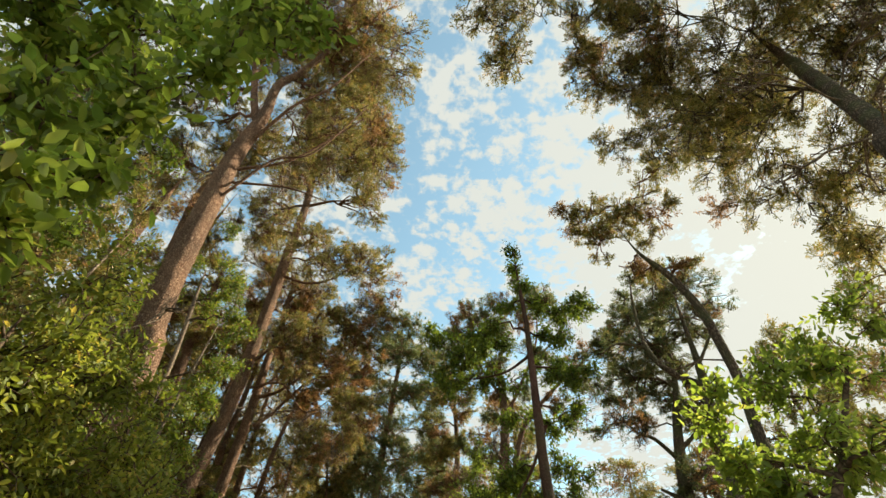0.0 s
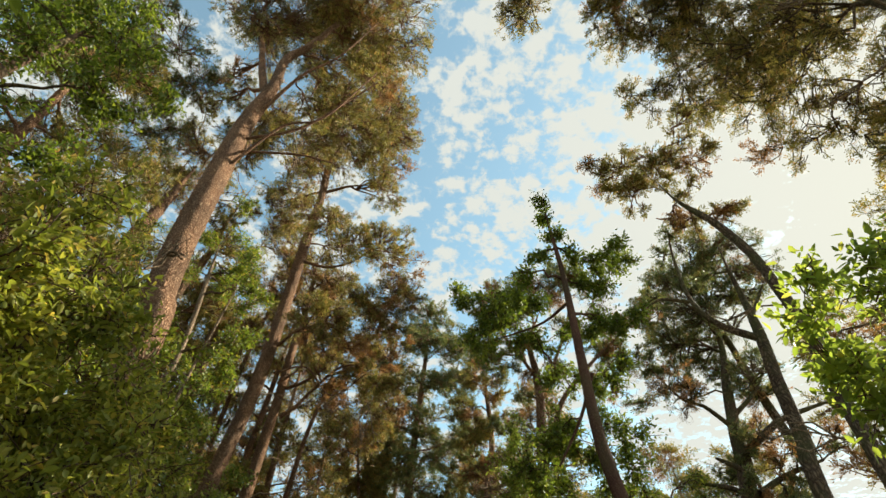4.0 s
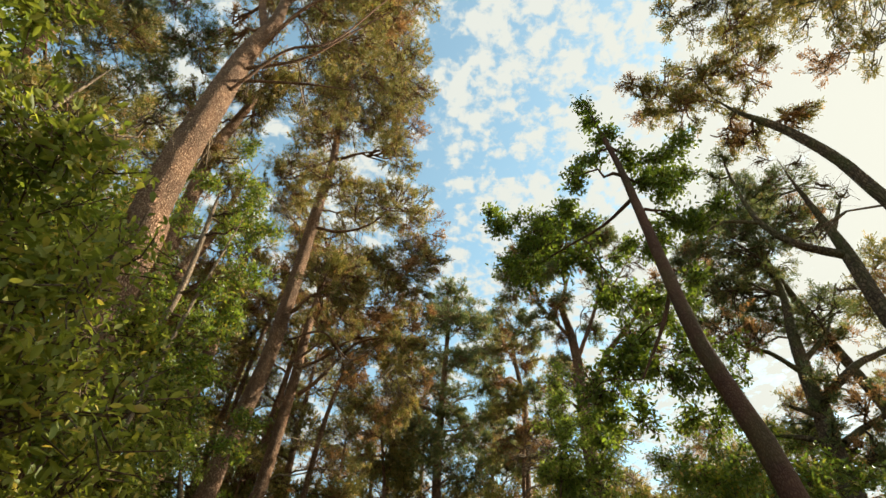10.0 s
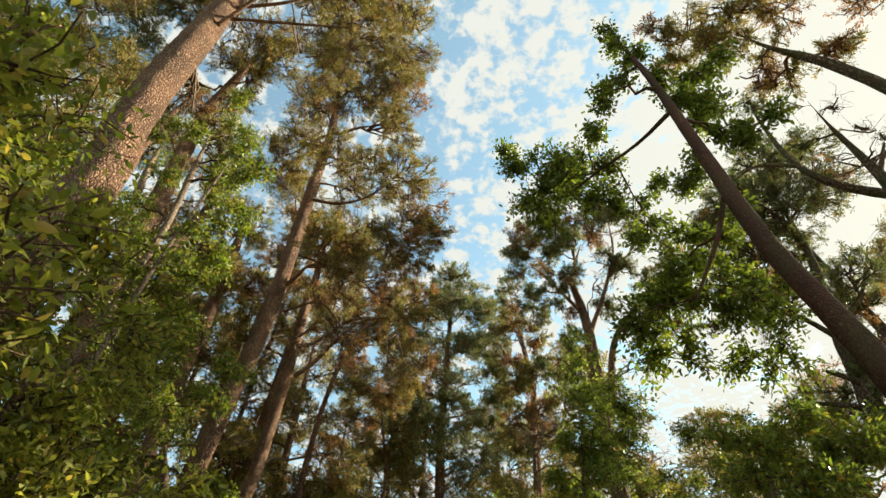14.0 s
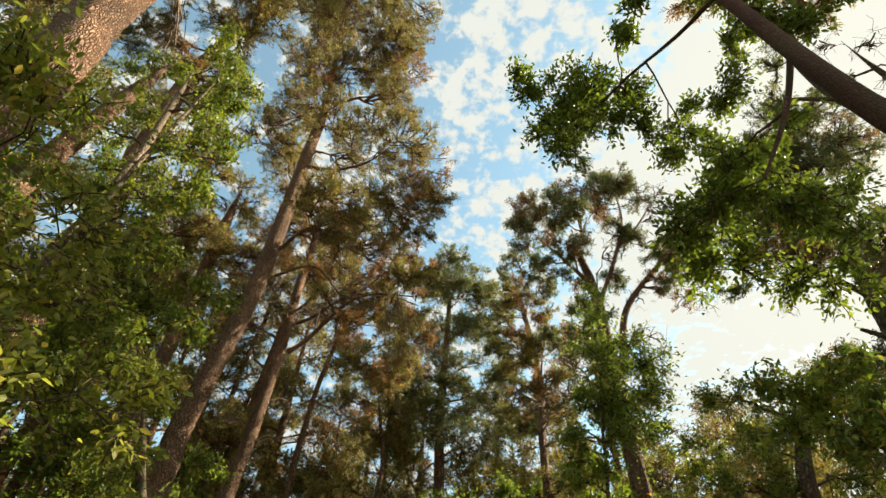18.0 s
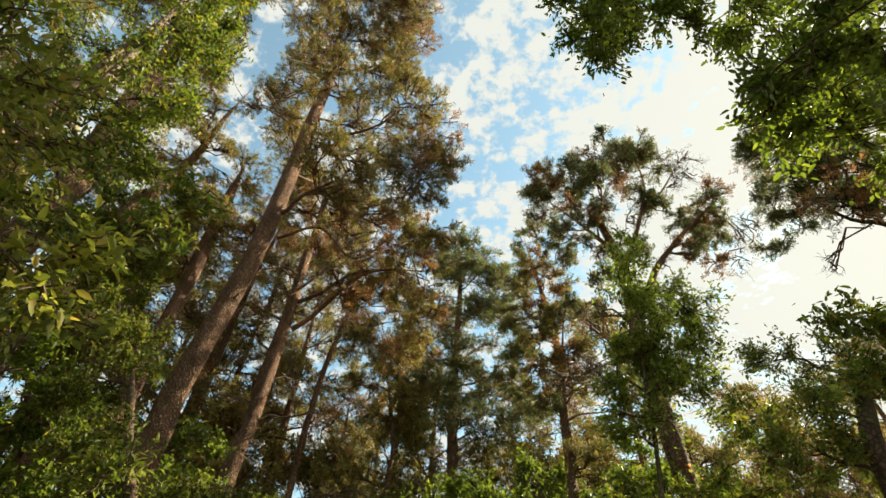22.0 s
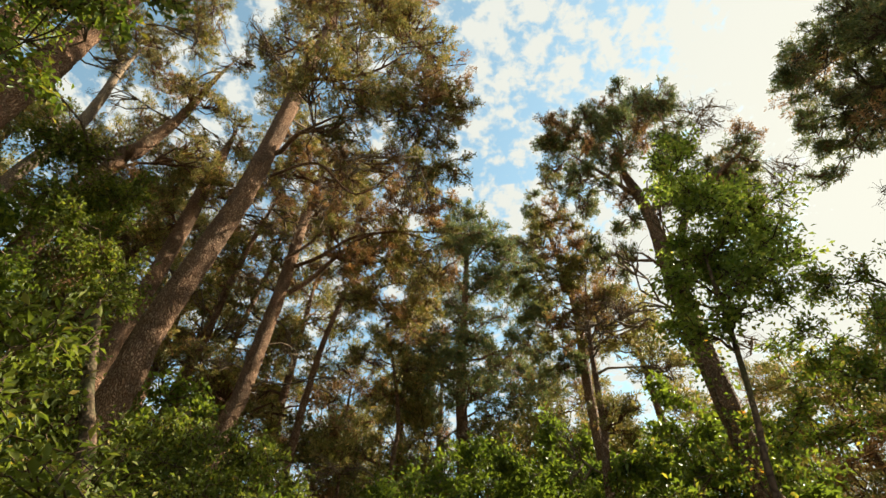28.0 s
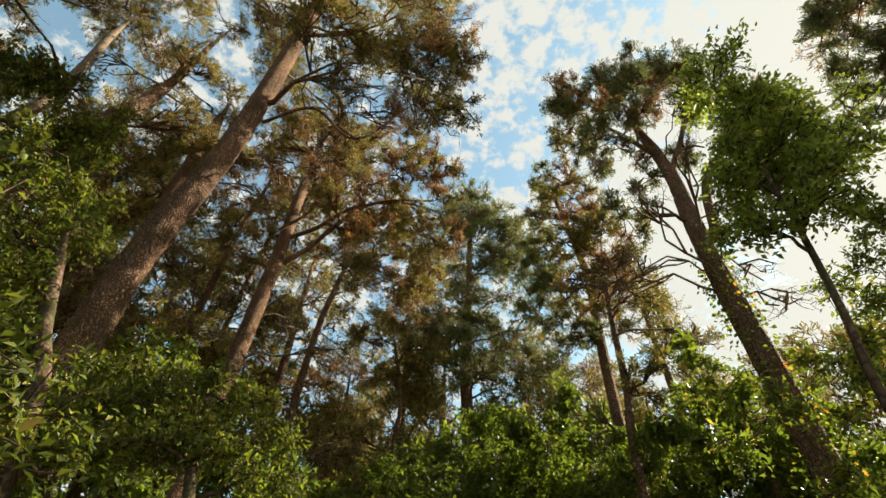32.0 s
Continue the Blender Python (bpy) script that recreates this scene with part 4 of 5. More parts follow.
# ---- broad-leaved trees and shrubs ----
L = "broad-leaved growth along the path"
tree("broadleaf_tree", "slim leaning broad-leaved tree with mossy dark trunk", [(1.57, 6.6, -0.15, 0.167), (1.52, 6.6, 0.9, 0.139), (1.38, 6.6, 3.21, 0.124), (1.32, 6.6, 3.7, 0.113), (1.23, 6.6, 4.23, 0.104), (1.19, 6.6, 4.74, 0.097), (1.18, 6.6, 5.5, 0.086), (1.17, 6.6, 6.45, 0.071), (1.15, 6.6, 7.28, 0.054), (1.09, 6.6, 8.14, 0.038), (1.06, 6.6, 8.89, 0.023)], [(1.08, 6.7, 8.9, 0.1), (1.02, 6.7, 8.5, 0.13), (1.1, 6.7, 8.0, 0.16), (0.88, 6.8, 7.6, 0.16), (1.35, 6.8, 7.7, 0.19), (1.7, 6.8, 7.6, 0.22), (2.0, 6.8, 7.7, 0.22), (1.8, 6.8, 7.0, 0.22), (1.45, 6.8, 7.0, 0.2), (0.6, 6.8, 7.1, 0.16), (0.44, 7.0, 6.9, 0.18), (1.87, 6.8, 6.3, 0.22), (1.6, 6.8, 6.3, 0.2), (0.2, 8, 7.2, 0.54), (0.7, 8.3, 7.9, 0.48), (-0.2, 8, 7.8, 0.34), (-0.1, 8, 6.9, 0.37), (0.6, 8, 7, 0.34), (0.4, 8.2, 8.1, 0.38), (1.8, 8, 7.2, 0.45), (1.1, 8, 6.2, 0.36), (0.9, 8, 5.2, 0.45), (0.9, 8, 4.5, 0.39), (1.3, 7.6, 4.9, 0.42), (1.9, 8, 5.2, 0.4), (1.9, 8.3, 6.4, 0.43), (1.9, 8.5, 4.8, 0.42), (2.4, 8, 8.6, 0.33)], 21, 0.064, RED_BARK, LEAVES_DARK, RED_BARK, 3.3, 14, 0.04, 3.0, L, girth=0.7, extra=1, swell=1.05, forks=[[(1.16, 6.6, 6.5, 0.024), (0.83, 6.9, 6.4, 0.019), (0.5, 7.3, 6.55, 0.014), (0.2, 7.9, 6.9, 0.01)], [(1.3, 6.7, 5.4, 0.025), (1.1, 6.9, 4.9, 0.02), (0.8, 7.1, 4.4, 0.01)]])
tree("broadleaf_tree", "sapling with bright backlit green leaves", [(1.89, 4, -0.15, 0.072), (2.07, 4, 0.9, 0.059), (2.6, 4, 2.89, 0.053), (2.88, 4, 3.36, 0.039), (3.2, 4, 3.87, 0.03), (3.68, 4, 4.73, 0.02)], [(3.9, 4, 5.2, 0.39), (3.3, 4, 4.7, 0.29), (3.6, 4, 4.4, 0.45), (2.2, 4, 4, 0.25), (2.7, 4, 4.2, 0.29), (3, 4, 3.8, 0.41), (2.2, 4, 3.6, 0.29), (2.6, 4, 3.4, 0.33), (3.3, 4, 3.6, 0.36), (2.6, 4.5, 3.8, 0.23), (2.6, 4.3, 3.3, 0.24), (3.1, 4.5, 3.9, 0.23)], 22, 0.085, SMOOTH_BARK, LEAVES_BACKLIT, SMOOTH_BARK, 0.85, 8, 0.03, 1.5, L, extra=1)
tree("broadleaf_tree", "leafy green tree with thin stems before an old pine", [(-0.09, 11.45, -0.15, 0.075), (-0.07, 11.42, 0.9, 0.06), (-0.04, 11.40, 2.88, 0.050), (0.11, 11.40, 3.73, 0.045), (0.24, 11.40, 4.54, 0.040), (0.32, 11.40, 5.18, 0.030), (0.44, 11.40, 5.87, 0.018)], [(0.76, 11.65, 7.30, 0.36), (0.53, 11.20, 5.95, 0.44), (1.08, 11.45, 6.48, 0.40), (0.37, 11.65, 5.85, 0.32), (0.50, 11.20, 5.38, 0.36), (1.15, 11.45, 6.02, 0.44), (0.38, 11.65, 5.31, 0.40), (0.48, 11.20, 4.90, 0.32), (1.08, 11.45, 5.54, 0.36), (0.56, 11.65, 7.32, 0.30), (0.20, 11.20, 6.39, 0.36), (0.68, 11.45, 6.29, 0.33), (1.01, 11.65, 6.15, 0.26), (0.06, 11.20, 5.55, 0.30), (0.59, 11.45, 5.55, 0.36), (1.08, 11.65, 5.77, 0.33), (0.01, 11.20, 4.93, 0.26), (0.51, 11.45, 4.93, 0.30), (1.11, 11.65, 5.34, 0.36), (0.18, 11.20, 4.38, 0.33), (-0.21, 11.45, 4.64, 0.26)], 23, 0.062, SMOOTH_BARK, LEAVES_BACKLIT, SMOOTH_BARK, 2.0, 8, 0.03, 2.0, L, extra=1, girth=0.55)
tree("broadleaf_tree", "low dense tree with small dark leaves", [(2.73, 13, -0.15, 0.177), (2.86, 13, 0.9, 0.147), (3.25, 13, 4.52, 0.131), (3.51, 13, 5.47, 0.105), (3.8, 13, 6.42, 0.067)], [(2.7, 13, 6.3, 0.48), (3.5, 13, 6.4, 0.55), (4.6, 13, 6.8, 0.59), (2.8, 13, 5.4, 0.61), (3.8, 13, 5.6, 0.75), (4.8, 13, 6.2, 0.69), (2, 13, 5.5, 0.44), (3.1, 13, 5, 0.61), (4, 13, 5, 0.75), (2.1, 13, 4.9, 0.48), (1, 13, 4.4, 0.29), (0.4, 13, 4, 0.24), (1, 13, 4, 0.34), (0.4, 14.5, 5.1, 0.31), (0.4, 13, 3.4, 0.28), (1.4, 13, 4.7, 0.27), (0.1, 13.5, 3.9, 0.25), (2.5, 13, 6.5, 0.34), (3.1, 13, 5.7, 0.47), (2.3, 13.6, 5.6, 0.52), (2.4, 13, 4.9, 0.52), (3, 13.5, 5, 0.52), (2.1, 13.6, 4.6, 0.4)], 24, 0.075, SMOOTH_BARK, LEAVES, SMOOTH_BARK, 0.9, 8, 0.03, 1.5, L, extra=1)
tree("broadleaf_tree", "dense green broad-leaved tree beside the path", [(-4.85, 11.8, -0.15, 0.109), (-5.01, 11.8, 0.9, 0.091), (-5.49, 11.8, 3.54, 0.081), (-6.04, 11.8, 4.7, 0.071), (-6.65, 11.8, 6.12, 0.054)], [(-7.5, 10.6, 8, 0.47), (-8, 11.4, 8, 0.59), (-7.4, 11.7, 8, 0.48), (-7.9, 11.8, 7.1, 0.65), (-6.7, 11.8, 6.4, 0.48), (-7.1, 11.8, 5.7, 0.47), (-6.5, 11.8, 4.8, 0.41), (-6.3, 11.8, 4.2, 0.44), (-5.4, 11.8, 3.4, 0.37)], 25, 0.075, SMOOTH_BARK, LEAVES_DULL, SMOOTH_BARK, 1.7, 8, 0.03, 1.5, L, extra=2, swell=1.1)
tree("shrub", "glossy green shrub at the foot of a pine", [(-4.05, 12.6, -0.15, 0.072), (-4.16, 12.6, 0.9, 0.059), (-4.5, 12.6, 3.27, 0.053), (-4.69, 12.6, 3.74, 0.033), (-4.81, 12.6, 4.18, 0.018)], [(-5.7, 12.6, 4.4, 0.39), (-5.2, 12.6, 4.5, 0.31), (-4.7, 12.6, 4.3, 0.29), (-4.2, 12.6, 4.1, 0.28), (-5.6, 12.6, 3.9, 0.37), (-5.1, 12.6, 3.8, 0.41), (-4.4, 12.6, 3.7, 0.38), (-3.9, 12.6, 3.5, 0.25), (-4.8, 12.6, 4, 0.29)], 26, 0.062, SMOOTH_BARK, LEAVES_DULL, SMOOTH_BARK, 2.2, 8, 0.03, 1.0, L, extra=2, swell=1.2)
tree("broadleaf_tree", "young tree with a pale stem and fresh green leaves", [(-5.39, 7.9, -0.15, 0.059), (-5.35, 7.9, 0.9, 0.049), (-5.23, 7.9, 4.73, 0.044), (-5.13, 7.9, 5.34, 0.044), (-5.12, 7.9, 6.04, 0.044), (-5.1, 7.9, 6.98, 0.044), (-5.29, 7.9, 8.7, 0.044), (-5.37, 7.9, 9.44, 0.044)], [(-4.9, 7.9, 9.4, 0.39), (-4.9, 7.9, 8.6, 0.36), (-4.3, 7.9, 8.1, 0.25), (-5.8, 7.9, 9.7, 0.31), (-4, 7.9, 7, 0.29), (-4.4, 7.9, 6.8, 0.29), (-4.4, 7.9, 6, 0.29), (-4.7, 7.9, 5.7, 0.33), (-5.2, 7.9, 10.6, 0.24), (-7.5, 8.2, 9, 0.58), (-7.6, 8.4, 10.1, 0.58), (-5.7, 8, 6.4, 0.39), (-5.6, 8.2, 7.1, 0.42), (-6.3, 8.5, 9.4, 0.51), (-4.6, 8.2, 6.4, 0.3), (-5.4, 8.4, 9, 0.34), (-5.7, 8.5, 6, 0.39), (-4.6, 8.2, 5.5, 0.29), (-4.3, 8.4, 5.6, 0.26), (-4.2, 8.2, 6.4, 0.2), (-4.6, 8.2, 4.5, 0.28), (-4.7, 8.5, 5, 0.28), (-3.8, 8.2, 4.5, 0.21), (-3.6, 8.2, 4.8, 0.16)], 27, 0.06, DEAD_WOOD, LEAVES, SMOOTH_BARK, 1.8, 8, 0.03, 4.0, L, extra=2)


def shrub(x, y, top, seed, mat, spread=1.1, size=0.078, label="dense green shrub with glossy leaves", bottom=0.7, number=14, r=0.6, density=1.1):
    """A bushy shrub: a short stem and many leafy clumps up to its top."""
    rng = np.random.default_rng(seed)
    clumps = []
    for i in range(number):
        z = bottom + (top - bottom - 0.2) * (i + 0.5) / number
        w = spread * (1.0 - 0.5 * (z / top) ** 2)
        a = i * 2.4 + rng.uniform(0, 1)
        clumps.append((x + w * 0.75 * math.cos(a), y + w * 0.75 * math.sin(a), z, r * rng.uniform(0.8, 1.15)))
    tree("shrub" if top < 5.5 else "broadleaf_tree", label, [(x, y, -0.1, 0.035 + 0.008 * top), (x + 0.05, y, top * 0.5, 0.02 + 0.006 * top), (x, y + 0.05, top * 0.9, 0.015)], clumps, seed, size, SMOOTH_BARK, mat, SMOOTH_BARK, density, 8, 0.03, 0.2, L, extra=1)


tree("broadleaf_tree", "broad-leaved tree with large leaves overhanging the path", [(-2.9, 0.9, -0.1, 0.09), (-2.8, 0.95, 1.6, 0.07), (-2.4, 1.0, 3.0, 0.05), (-1.9, 1.05, 3.9, 0.03)], [(-2.3, 1, 4.4, 0.33), (-2.2, 1.2, 4.5, 0.33), (-1.7, 1, 4.4, 0.26), (-1.9, 1.2, 5.2, 0.32), (-1.4, 1.2, 4.8, 0.24), (-1, 1, 4.4, 0.15), (-1.7, 1, 3.5, 0.24), (-1.6, 1.2, 3.8, 0.22), (-1.5, 1, 3.1, 0.2), (-1.6, 1.2, 3, 0.16), (-1.1, 1, 4, 0.12), (-1.7, 1.4, 3.5, 0.19), (-1.9, 1.4, 4.5, 0.24), (-1, 1, 4.7, 0.19)], 28, 0.085, SMOOTH_BARK, LEAVES_BACKLIT, SMOOTH_BARK, 1.8, 10, 0.03, 1.8, L, extra=1)
tree("broadleaf_tree", "bushy green tree below an old pine", [(1.3, 15.9, -0.1, 0.12), (1.3, 15.9, 3, 0.08), (1.4, 15.9, 6, 0.03)], [(0.7, 15.8, 5.8, 0.42), (0.3, 15.8, 5.1, 0.49), (1.4, 15.8, 5.9, 0.35), (-0.4, 15.8, 5, 0.43), (-0.7, 16.3, 5.5, 0.42), (-1.5, 16.4, 5.6, 0.51), (-1, 16.4, 6.3, 0.39), (-2.2, 16.8, 6.1, 0.5), (-3.1, 16.8, 5.9, 0.49), (0.9, 15.8, 5.1, 0.45), (0.9, 15.8, 6.6, 0.29)], 29, 0.1, SMOOTH_BARK, LEAVES_DARK, SMOOTH_BARK, 1.0, 8, 0.03, 1.5, L, extra=2)
tree("broadleaf_tree", "bushy light green tree standing against the light", [(4.1, 10.8, -0.1, 0.1), (4.1, 10.8, 2, 0.07), (4.2, 10.7, 4.5, 0.03)], [(2.3, 10.6, 4.9, 0.42), (2.7, 10.6, 5.0, 0.42), (3.5, 11, 5.2, 0.42), (3.6, 10.6, 4.8, 0.45), (2.3, 11.1, 4.6, 0.45), (2.6, 10.6, 4.3, 0.5), (2.9, 10.2, 4.1, 0.48), (3.9, 10.6, 4.9, 0.45), (4.2, 11, 5.2, 0.4), (3.2, 10.6, 4.4, 0.4), (4.8, 11.1, 5.2, 0.44), (5.4, 10.9, 5.0, 0.5)], 30, 0.085, SMOOTH_BARK, LEAVES, SMOOTH_BARK, 1.3, 8, 0.03, 1.2, L, extra=1)
tree("broadleaf_tree", "thin pale sapling with fresh green leaves", [(-4.66, 7.5, -0.15, 0.032), (-4.62, 7.5, 0.9, 0.027), (-4.5, 7.5, 5.58, 0.024), (-4.44, 7.5, 6.45, 0.022), (-4.38, 7.5, 7.25, 0.018), (-4.31, 7.5, 8.05, 0.015)], [(-4.1, 7.5, 8.2, 0.25), (-4.1, 7.5, 7.3, 0.24), (-4, 7.5, 6.7, 0.22), (-3.8, 7.5, 7.5, 0.2), (-4.2, 7.5, 6.3, 0.22), (-4.3, 7.5, 8.7, 0.16)], 55, 0.06, DEAD_WOOD, LEAVES, DEAD_WOOD, 1.2, 7, 0.02, 3.5, L, extra=1)
tree("dead_sapling", "thin bare dead stem leaning among the shrubs", [(-5.01, 4.7, -0.15, 0.034), (-4.95, 4.7, 0.9, 0.028), (-4.76, 4.7, 5.18, 0.025), (-4.72, 4.7, 5.8, 0.022), (-4.61, 4.7, 6.43, 0.019), (-4.47, 4.7, 7.23, 0.012)], [], 56, 0.06, DEAD_WOOD, LEAVES, DEAD_WOOD, 1.0, 7, 0.02, 2.0, L, bare=[(-3.6, 4.5, 5.0, 0.25), (-3.3, 4.7, 5.6, 0.2)])
PAINTED_SUN = "shrub with yellow-green leaves, sunlight painted into their colour"
TALL = "broad-leaved tree with mid-green leaves among the shrubs"
shrub(-3.6, 1.4, 4.4, 31, LEAVES)
shrub(-3.6, 3.3, 4.9, 32, LEAVES_PAINTED_SUN, label=PAINTED_SUN)
shrub(-3.4, 4.6, 3.9, 33, LEAVES_PAINTED_SUN, size=0.068, density=1.4, label=PAINTED_SUN)
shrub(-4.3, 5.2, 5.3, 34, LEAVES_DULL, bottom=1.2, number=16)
shrub(-3.3, 4.7, 3.5, 57, LEAVES_PAINTED_SUN, 0.8, size=0.068, density=1.4, label=PAINTED_SUN)
shrub(-2.7, 4.5, 3.0, 58, LEAVES_PAINTED_SUN, 0.55, size=0.068, density=1.4, label=PAINTED_SUN, number=9, r=0.5)
shrub(-3.7, 4.1, 4.8, 59, LEAVES_PAINTED_SUN, 0.8, bottom=1.5, label=PAINTED_SUN)
shrub(-4.2, 6.7, 4.5, 35, LEAVES_PAINTED_SUN, size=0.068, density=1.4, label=PAINTED_SUN)
shrub(-6.0, 8.0, 4.7, 36, LEAVES_DULL, size=0.08, density=1.1)
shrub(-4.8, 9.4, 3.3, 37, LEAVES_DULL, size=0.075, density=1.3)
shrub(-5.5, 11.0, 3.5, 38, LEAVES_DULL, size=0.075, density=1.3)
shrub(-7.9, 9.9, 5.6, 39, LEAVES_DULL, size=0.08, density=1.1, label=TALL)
tree("broadleaf_tree", "tall broad-leaved tree with bright green leaves among the shrubs", [(-5.4, 3.0, -0.1, 0.12), (-5.4, 3.05, 3.5, 0.09), (-5.2, 3.1, 6.5, 0.06), (-5.0, 3.2, 8.6, 0.03)], [(-4.9, 3.2, 8.4, 0.55), (-4.0, 3.2, 7.5, 0.5), (-4.3, 3.3, 6.8, 0.5), (-4.9, 3.3, 9.3, 0.55), (-6.1, 3.2, 9.3, 0.6), (-5.6, 3.4, 8.2, 0.6), (-5.2, 2.9, 7.4, 0.55), (-6.0, 3.0, 7.0, 0.6), (-4.8, 3.6, 6.0, 0.5)], 64, 0.075, SMOOTH_BARK, LEAVES_DARK, SMOOTH_BARK, 1.6, 10, 0.03, 3.0, L, extra=1)
shrub(-5.2, 2.4, 6.4, 46, LEAVES, 1.3, size=0.075, density=1.0, label=TALL, bottom=3.0)
shrub(-5.6, 4.0, 5.6, 47, LEAVES, 1.2, size=0.075, density=1.0, label=TALL, bottom=2.6)
shrub(-6.0, 6.6, 7.4, 48, LEAVES, 1.1, size=0.075, density=1.0, label=TALL, bottom=3.4)
shrub(-8.2, 8.4, 7.6, 49, LEAVES_DARK, 1.2, size=0.075, density=1.0, label=TALL, bottom=3.4)
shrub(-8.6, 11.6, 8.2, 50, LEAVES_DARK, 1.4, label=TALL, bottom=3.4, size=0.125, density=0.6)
shrub(-7.6, 14.4, 6.6, 51, LEAVES_DARK, 1.3, label=TALL, bottom=2.4, size=0.125, density=0.6)
shrub(-5.2, 15.0, 5.2, 52, LEAVES_DARK, size=0.125, density=0.6)
shrub(-3.4, 16.5, 5.4, 40, LEAVES_DARK, size=0.125, density=0.6)
shrub(-1.8, 17.6, 6.6, 41, LEAVES_DARK, label=TALL, bottom=2.4, size=0.125, density=0.6)
shrub(0.3, 18.2, 7.0, 42, LEAVES_DARK, size=0.125, density=0.6)
shrub(2.2, 16.4, 6.2, 43, LEAVES_DARK, label=TALL, bottom=2.4, size=0.125, density=0.6)
shrub(4.8, 15.2, 5.6, 44, LEAVES_DULL, label=TALL, bottom=2.4, size=0.09, density=1.1)
shrub(6.4, 12.0, 5.4, 45, LEAVES_DULL, label=TALL, bottom=2.4, size=0.09, density=1.1)
shrub(-2.6, 18.0, 7.0, 60, LEAVES_DARK, 1.3, label=TALL, bottom=2.0, r=0.75, size=0.125, density=0.7)
shrub(-0.6, 18.8, 7.2, 62, LEAVES_DARK, 1.3, label=TALL, bottom=2.0, r=0.75, size=0.125, density=0.7)
shrub(1.4, 17.6, 6.8, 63, LEAVES_DARK, 1.3, label=TALL, bottom=2.0, r=0.75, size=0.125, density=0.7)
shrub(-0.8, 21.0, 8.6, 53, LEAVES_DARK, 1.5, label=TALL, bottom=4.0, r=0.8, size=0.125, density=0.6)
shrub(-4.6, 19.6, 7.4, 54, LEAVES_DARK, 1.4, label=TALL, bottom=3.4, r=0.8, size=0.125, density=0.6)


ivy([(1.42, 14.8, -0.15, 0.386), (1.43, 14.8, 0.9, 0.32), (1.46, 14.8, 5.58, 0.286), (1.47, 14.8, 7, 0.279), (1.52, 14.8, 8.62, 0.261), (1.62, 14.8, 9.93, 0.223), (1.59, 14.8, 11.08, 0.192), (1.51, 14.8, 12.18, 0.14), (2.01, 14.8, 13.61, 0.084)], 1.0, 8.0, 91, (0.52, 0.16), 1500, 0.07)
ivy([(-4.17, 6.35, -0.15, 0.423), (-4.26, 6.35, 0.9, 0.351), (-4.53, 6.35, 5.79, 0.313), (-4.71, 6.35, 6.62, 0.313), (-4.86, 6.35, 7.91, 0.313), (-4.93, 6.35, 9.38, 0.309), (-5.04, 6.35, 11.56, 0.272), (-5.07, 6.35, 13.41, 0.198), (-5.05, 6.35, 15.59, 0.151), (-4.85, 6.35, 17.58, 0.093)], 0.5, 4.7, 92, (0.72, 0.24), 2400, 0.07)
ivy([(-6.95, 9.65, -0.15, 0.27), (-7.0, 9.65, 0.9, 0.23), (-7.1, 9.65, 5.5, 0.21), (-7.2, 9.65, 7.9, 0.2)], 0.5, 6.2, 93, (0.62, 0.18), 1800, 0.07)

# ---- the wood behind ----
def wood_pine(seed, x, y, top, r):
    rng = np.random.default_rng(seed)
    clumps = []
    for i in range(16):
        z = top * (0.42 + 0.58 * (i + 0.5) / 16)
        w = 2.1 * (1.1 - 0.75 * (z / top - 0.5) * 2) * rng.uniform(0.5, 1.1)
        a = i * 2.4 + rng.uniform(0, 1.2)
        clumps.append((x + w * math.cos(a), y + w * math.sin(a), z, rng.uniform(0.8, 1.3)))
    dead = []
    for i in range(7):
        a, z = rng.uniform(0, 6.28), top * rng.uniform(0.25, 0.55)
        dead.append((x + 1.3 * math.cos(a), y + 1.3 * math.sin(a), z, 0.4))
    lean = rng.normal(0, 0.3, 2)
    return tree("pine_tree", "slender forest pine with bare lower branches", [(x, y, -0.1, r * 1.2), (x + lean[0] * 0.5, y + lean[1] * 0.5, top * 0.5, r * 0.8), (x + lean[0], y + lean[1], top, 0.03)], clumps, seed, density=0.5, sides=8, low=0.42, group="pines of the wood behind", bare=dead, blade=(4, 0.19, 0.019), dry=0.2)


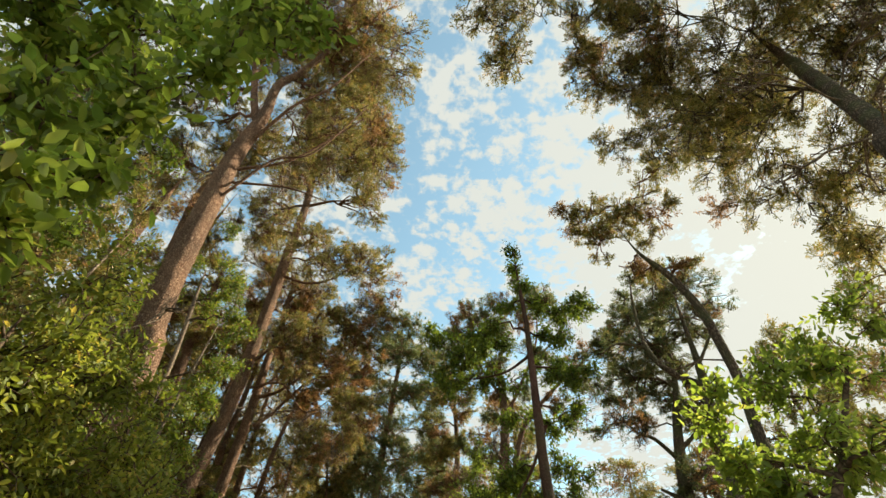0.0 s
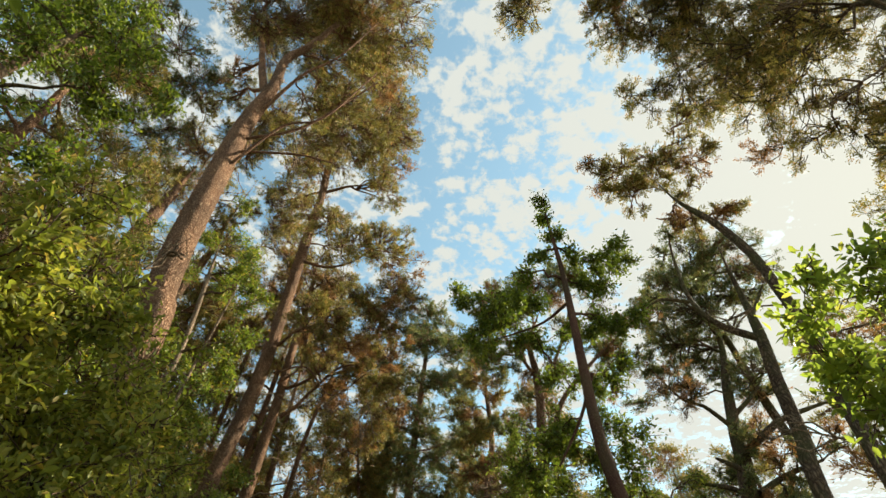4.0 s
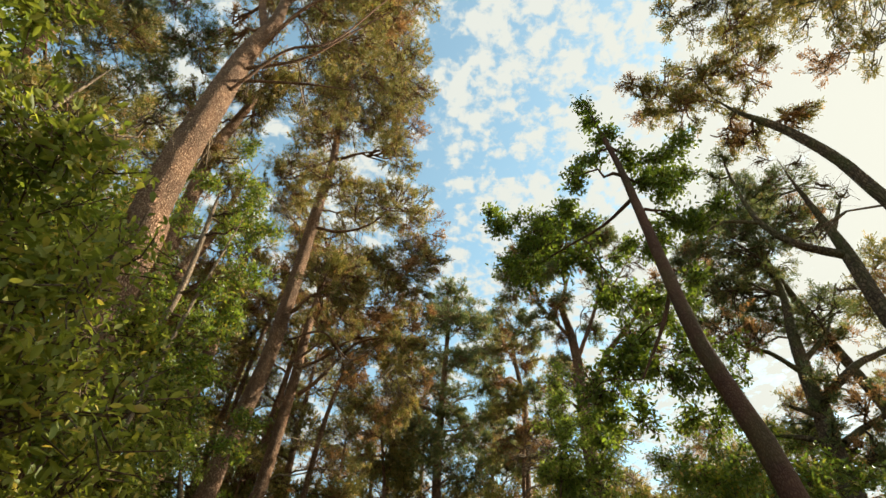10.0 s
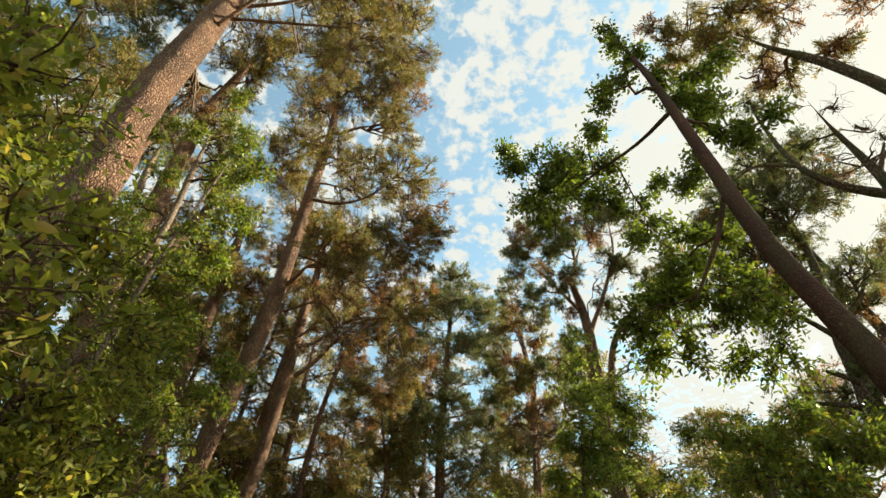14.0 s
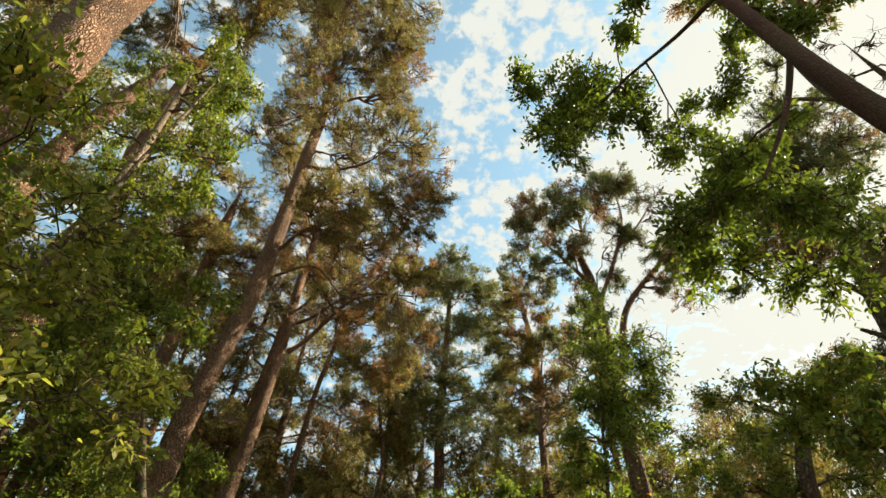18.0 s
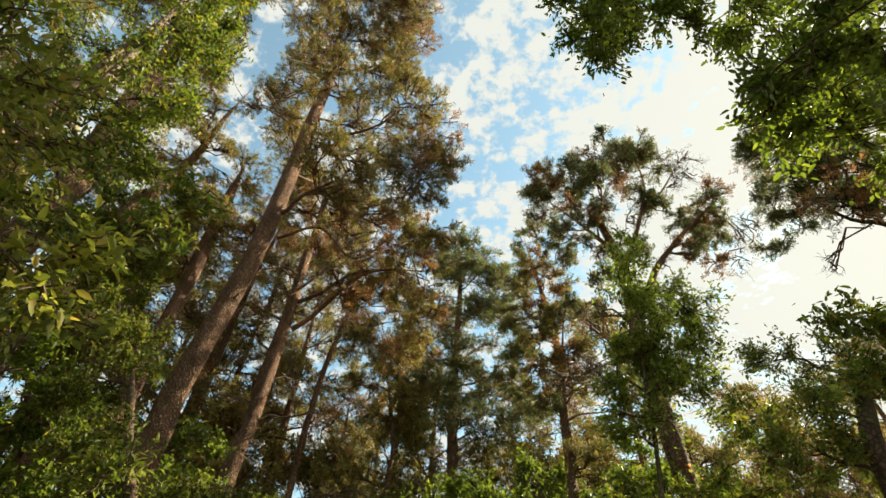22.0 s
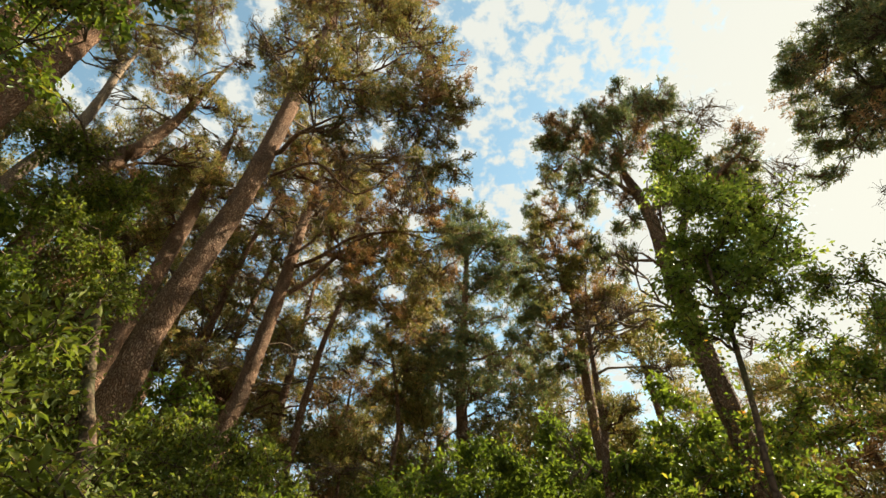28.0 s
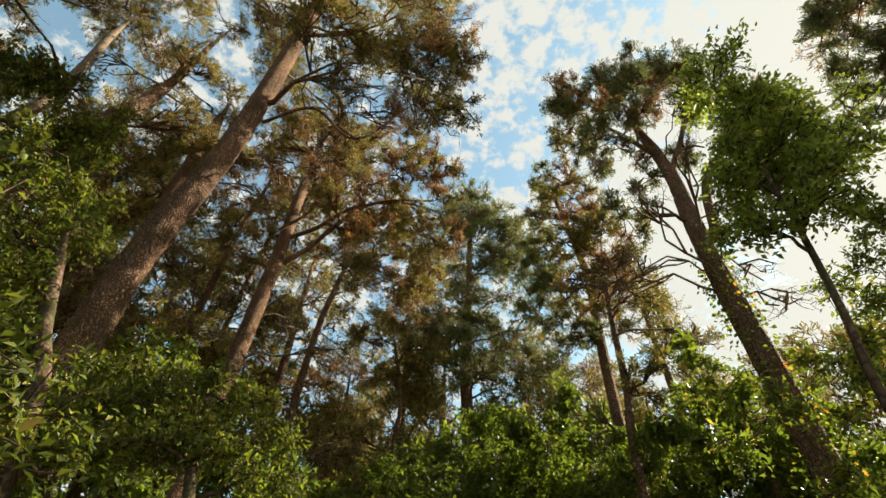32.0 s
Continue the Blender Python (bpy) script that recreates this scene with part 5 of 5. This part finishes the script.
def young_pine(seed, x, y, top, dry):
    """A low pine of the thicket, branchy and half dry down to the ground."""
    rng = np.random.default_rng(seed)
    clumps = []
    for i in range(18):
        z = top * (0.18 + 0.8 * (i + 0.5) / 18)
        w = 1.9 * (1.1 - z / top) * rng.uniform(0.4, 1.1) + 0.25
        a = i * 2.4 + rng.uniform(0, 1.2)
        clumps.append((x + w * math.cos(a), y + w * math.sin(a), z, rng.uniform(0.8, 1.2)))
    return tree("young_pine", "young branchy pine of the thicket with half-dry foliage", [(x, y, -0.1, 0.12), (x + 0.1, y, top * 0.5, 0.08), (x, y, top, 0.02)], clumps, seed, density=0.55, sides=7, low=0.15, group="young pines of the thicket", blade=(4, 0.16, 0.018), dry=dry, dead=5, stout=1.4)


low = [young_pine(65, -6.2, 20.6, 9.0, 0.35), young_pine(66, -2.2, 22.6, 10.0, 0.15)]
for i, (x, y) in enumerate([(-4.2, 22.0), (-7.4, 21.8), (-8.2, 24.4), (-10.2, 21.6), (-0.4, 20.6), (1.4, 22.4), (3.6, 20.4), (-5.6, 25.4), (-1.6, 26.0), (2.6, 26.4), (-9.4, 27.0), (5.8, 23.6), (-12.6, 18.4), (-8.6, 18.0), (5.4, 18.6), (7.6, 20.6)]):
    copy_thing(low[i % 2], pose(x, y, 0, 0, 0, 101 * i % 360))
first = [wood_pine(61, -5.2, 22.5, 15.5, 0.17), wood_pine(62, -8.6, 21.0, 17.0, 0.2), wood_pine(63, -1.0, 24.5, 14.0, 0.17)]
# (12.5, 6.5) to (16.5, 19.0): mostly unseen pines added to shade the low growth
spots = [(-8.2, 25.6), (-11.0, 19.0), (-13.2, 16.8), (2.8, 22.5), (-12.5, 20.5), (-10.6, 24.0), (-6.8, 27.0), (-15.5, 18.0), (-14.0, 25.5), (-9.0, 30.0), (-17.5, 22.5), (1.6, 26.5), (-15.5, 12.5), (-18.5, 15.5), (-14.5, 8.0), (-13.0, 4.0), (-17.0, 1.0), (10.5, 32.0), (5.5, 35.0), (12.5, 6.5), (16.5, 10.0), (12.8, 17.5), (14.8, 13.2), (11.5, 23.5), (9.6, 28.0), (16.5, 19.0), (12.0, -4.0), (-4.0, -7.0), (-10.0, -3.0)]
for i, (x, y) in enumerate(spots):
    copy_thing(first[i % 3], pose(x, y, 0, 0, 0, 67 * i % 360))
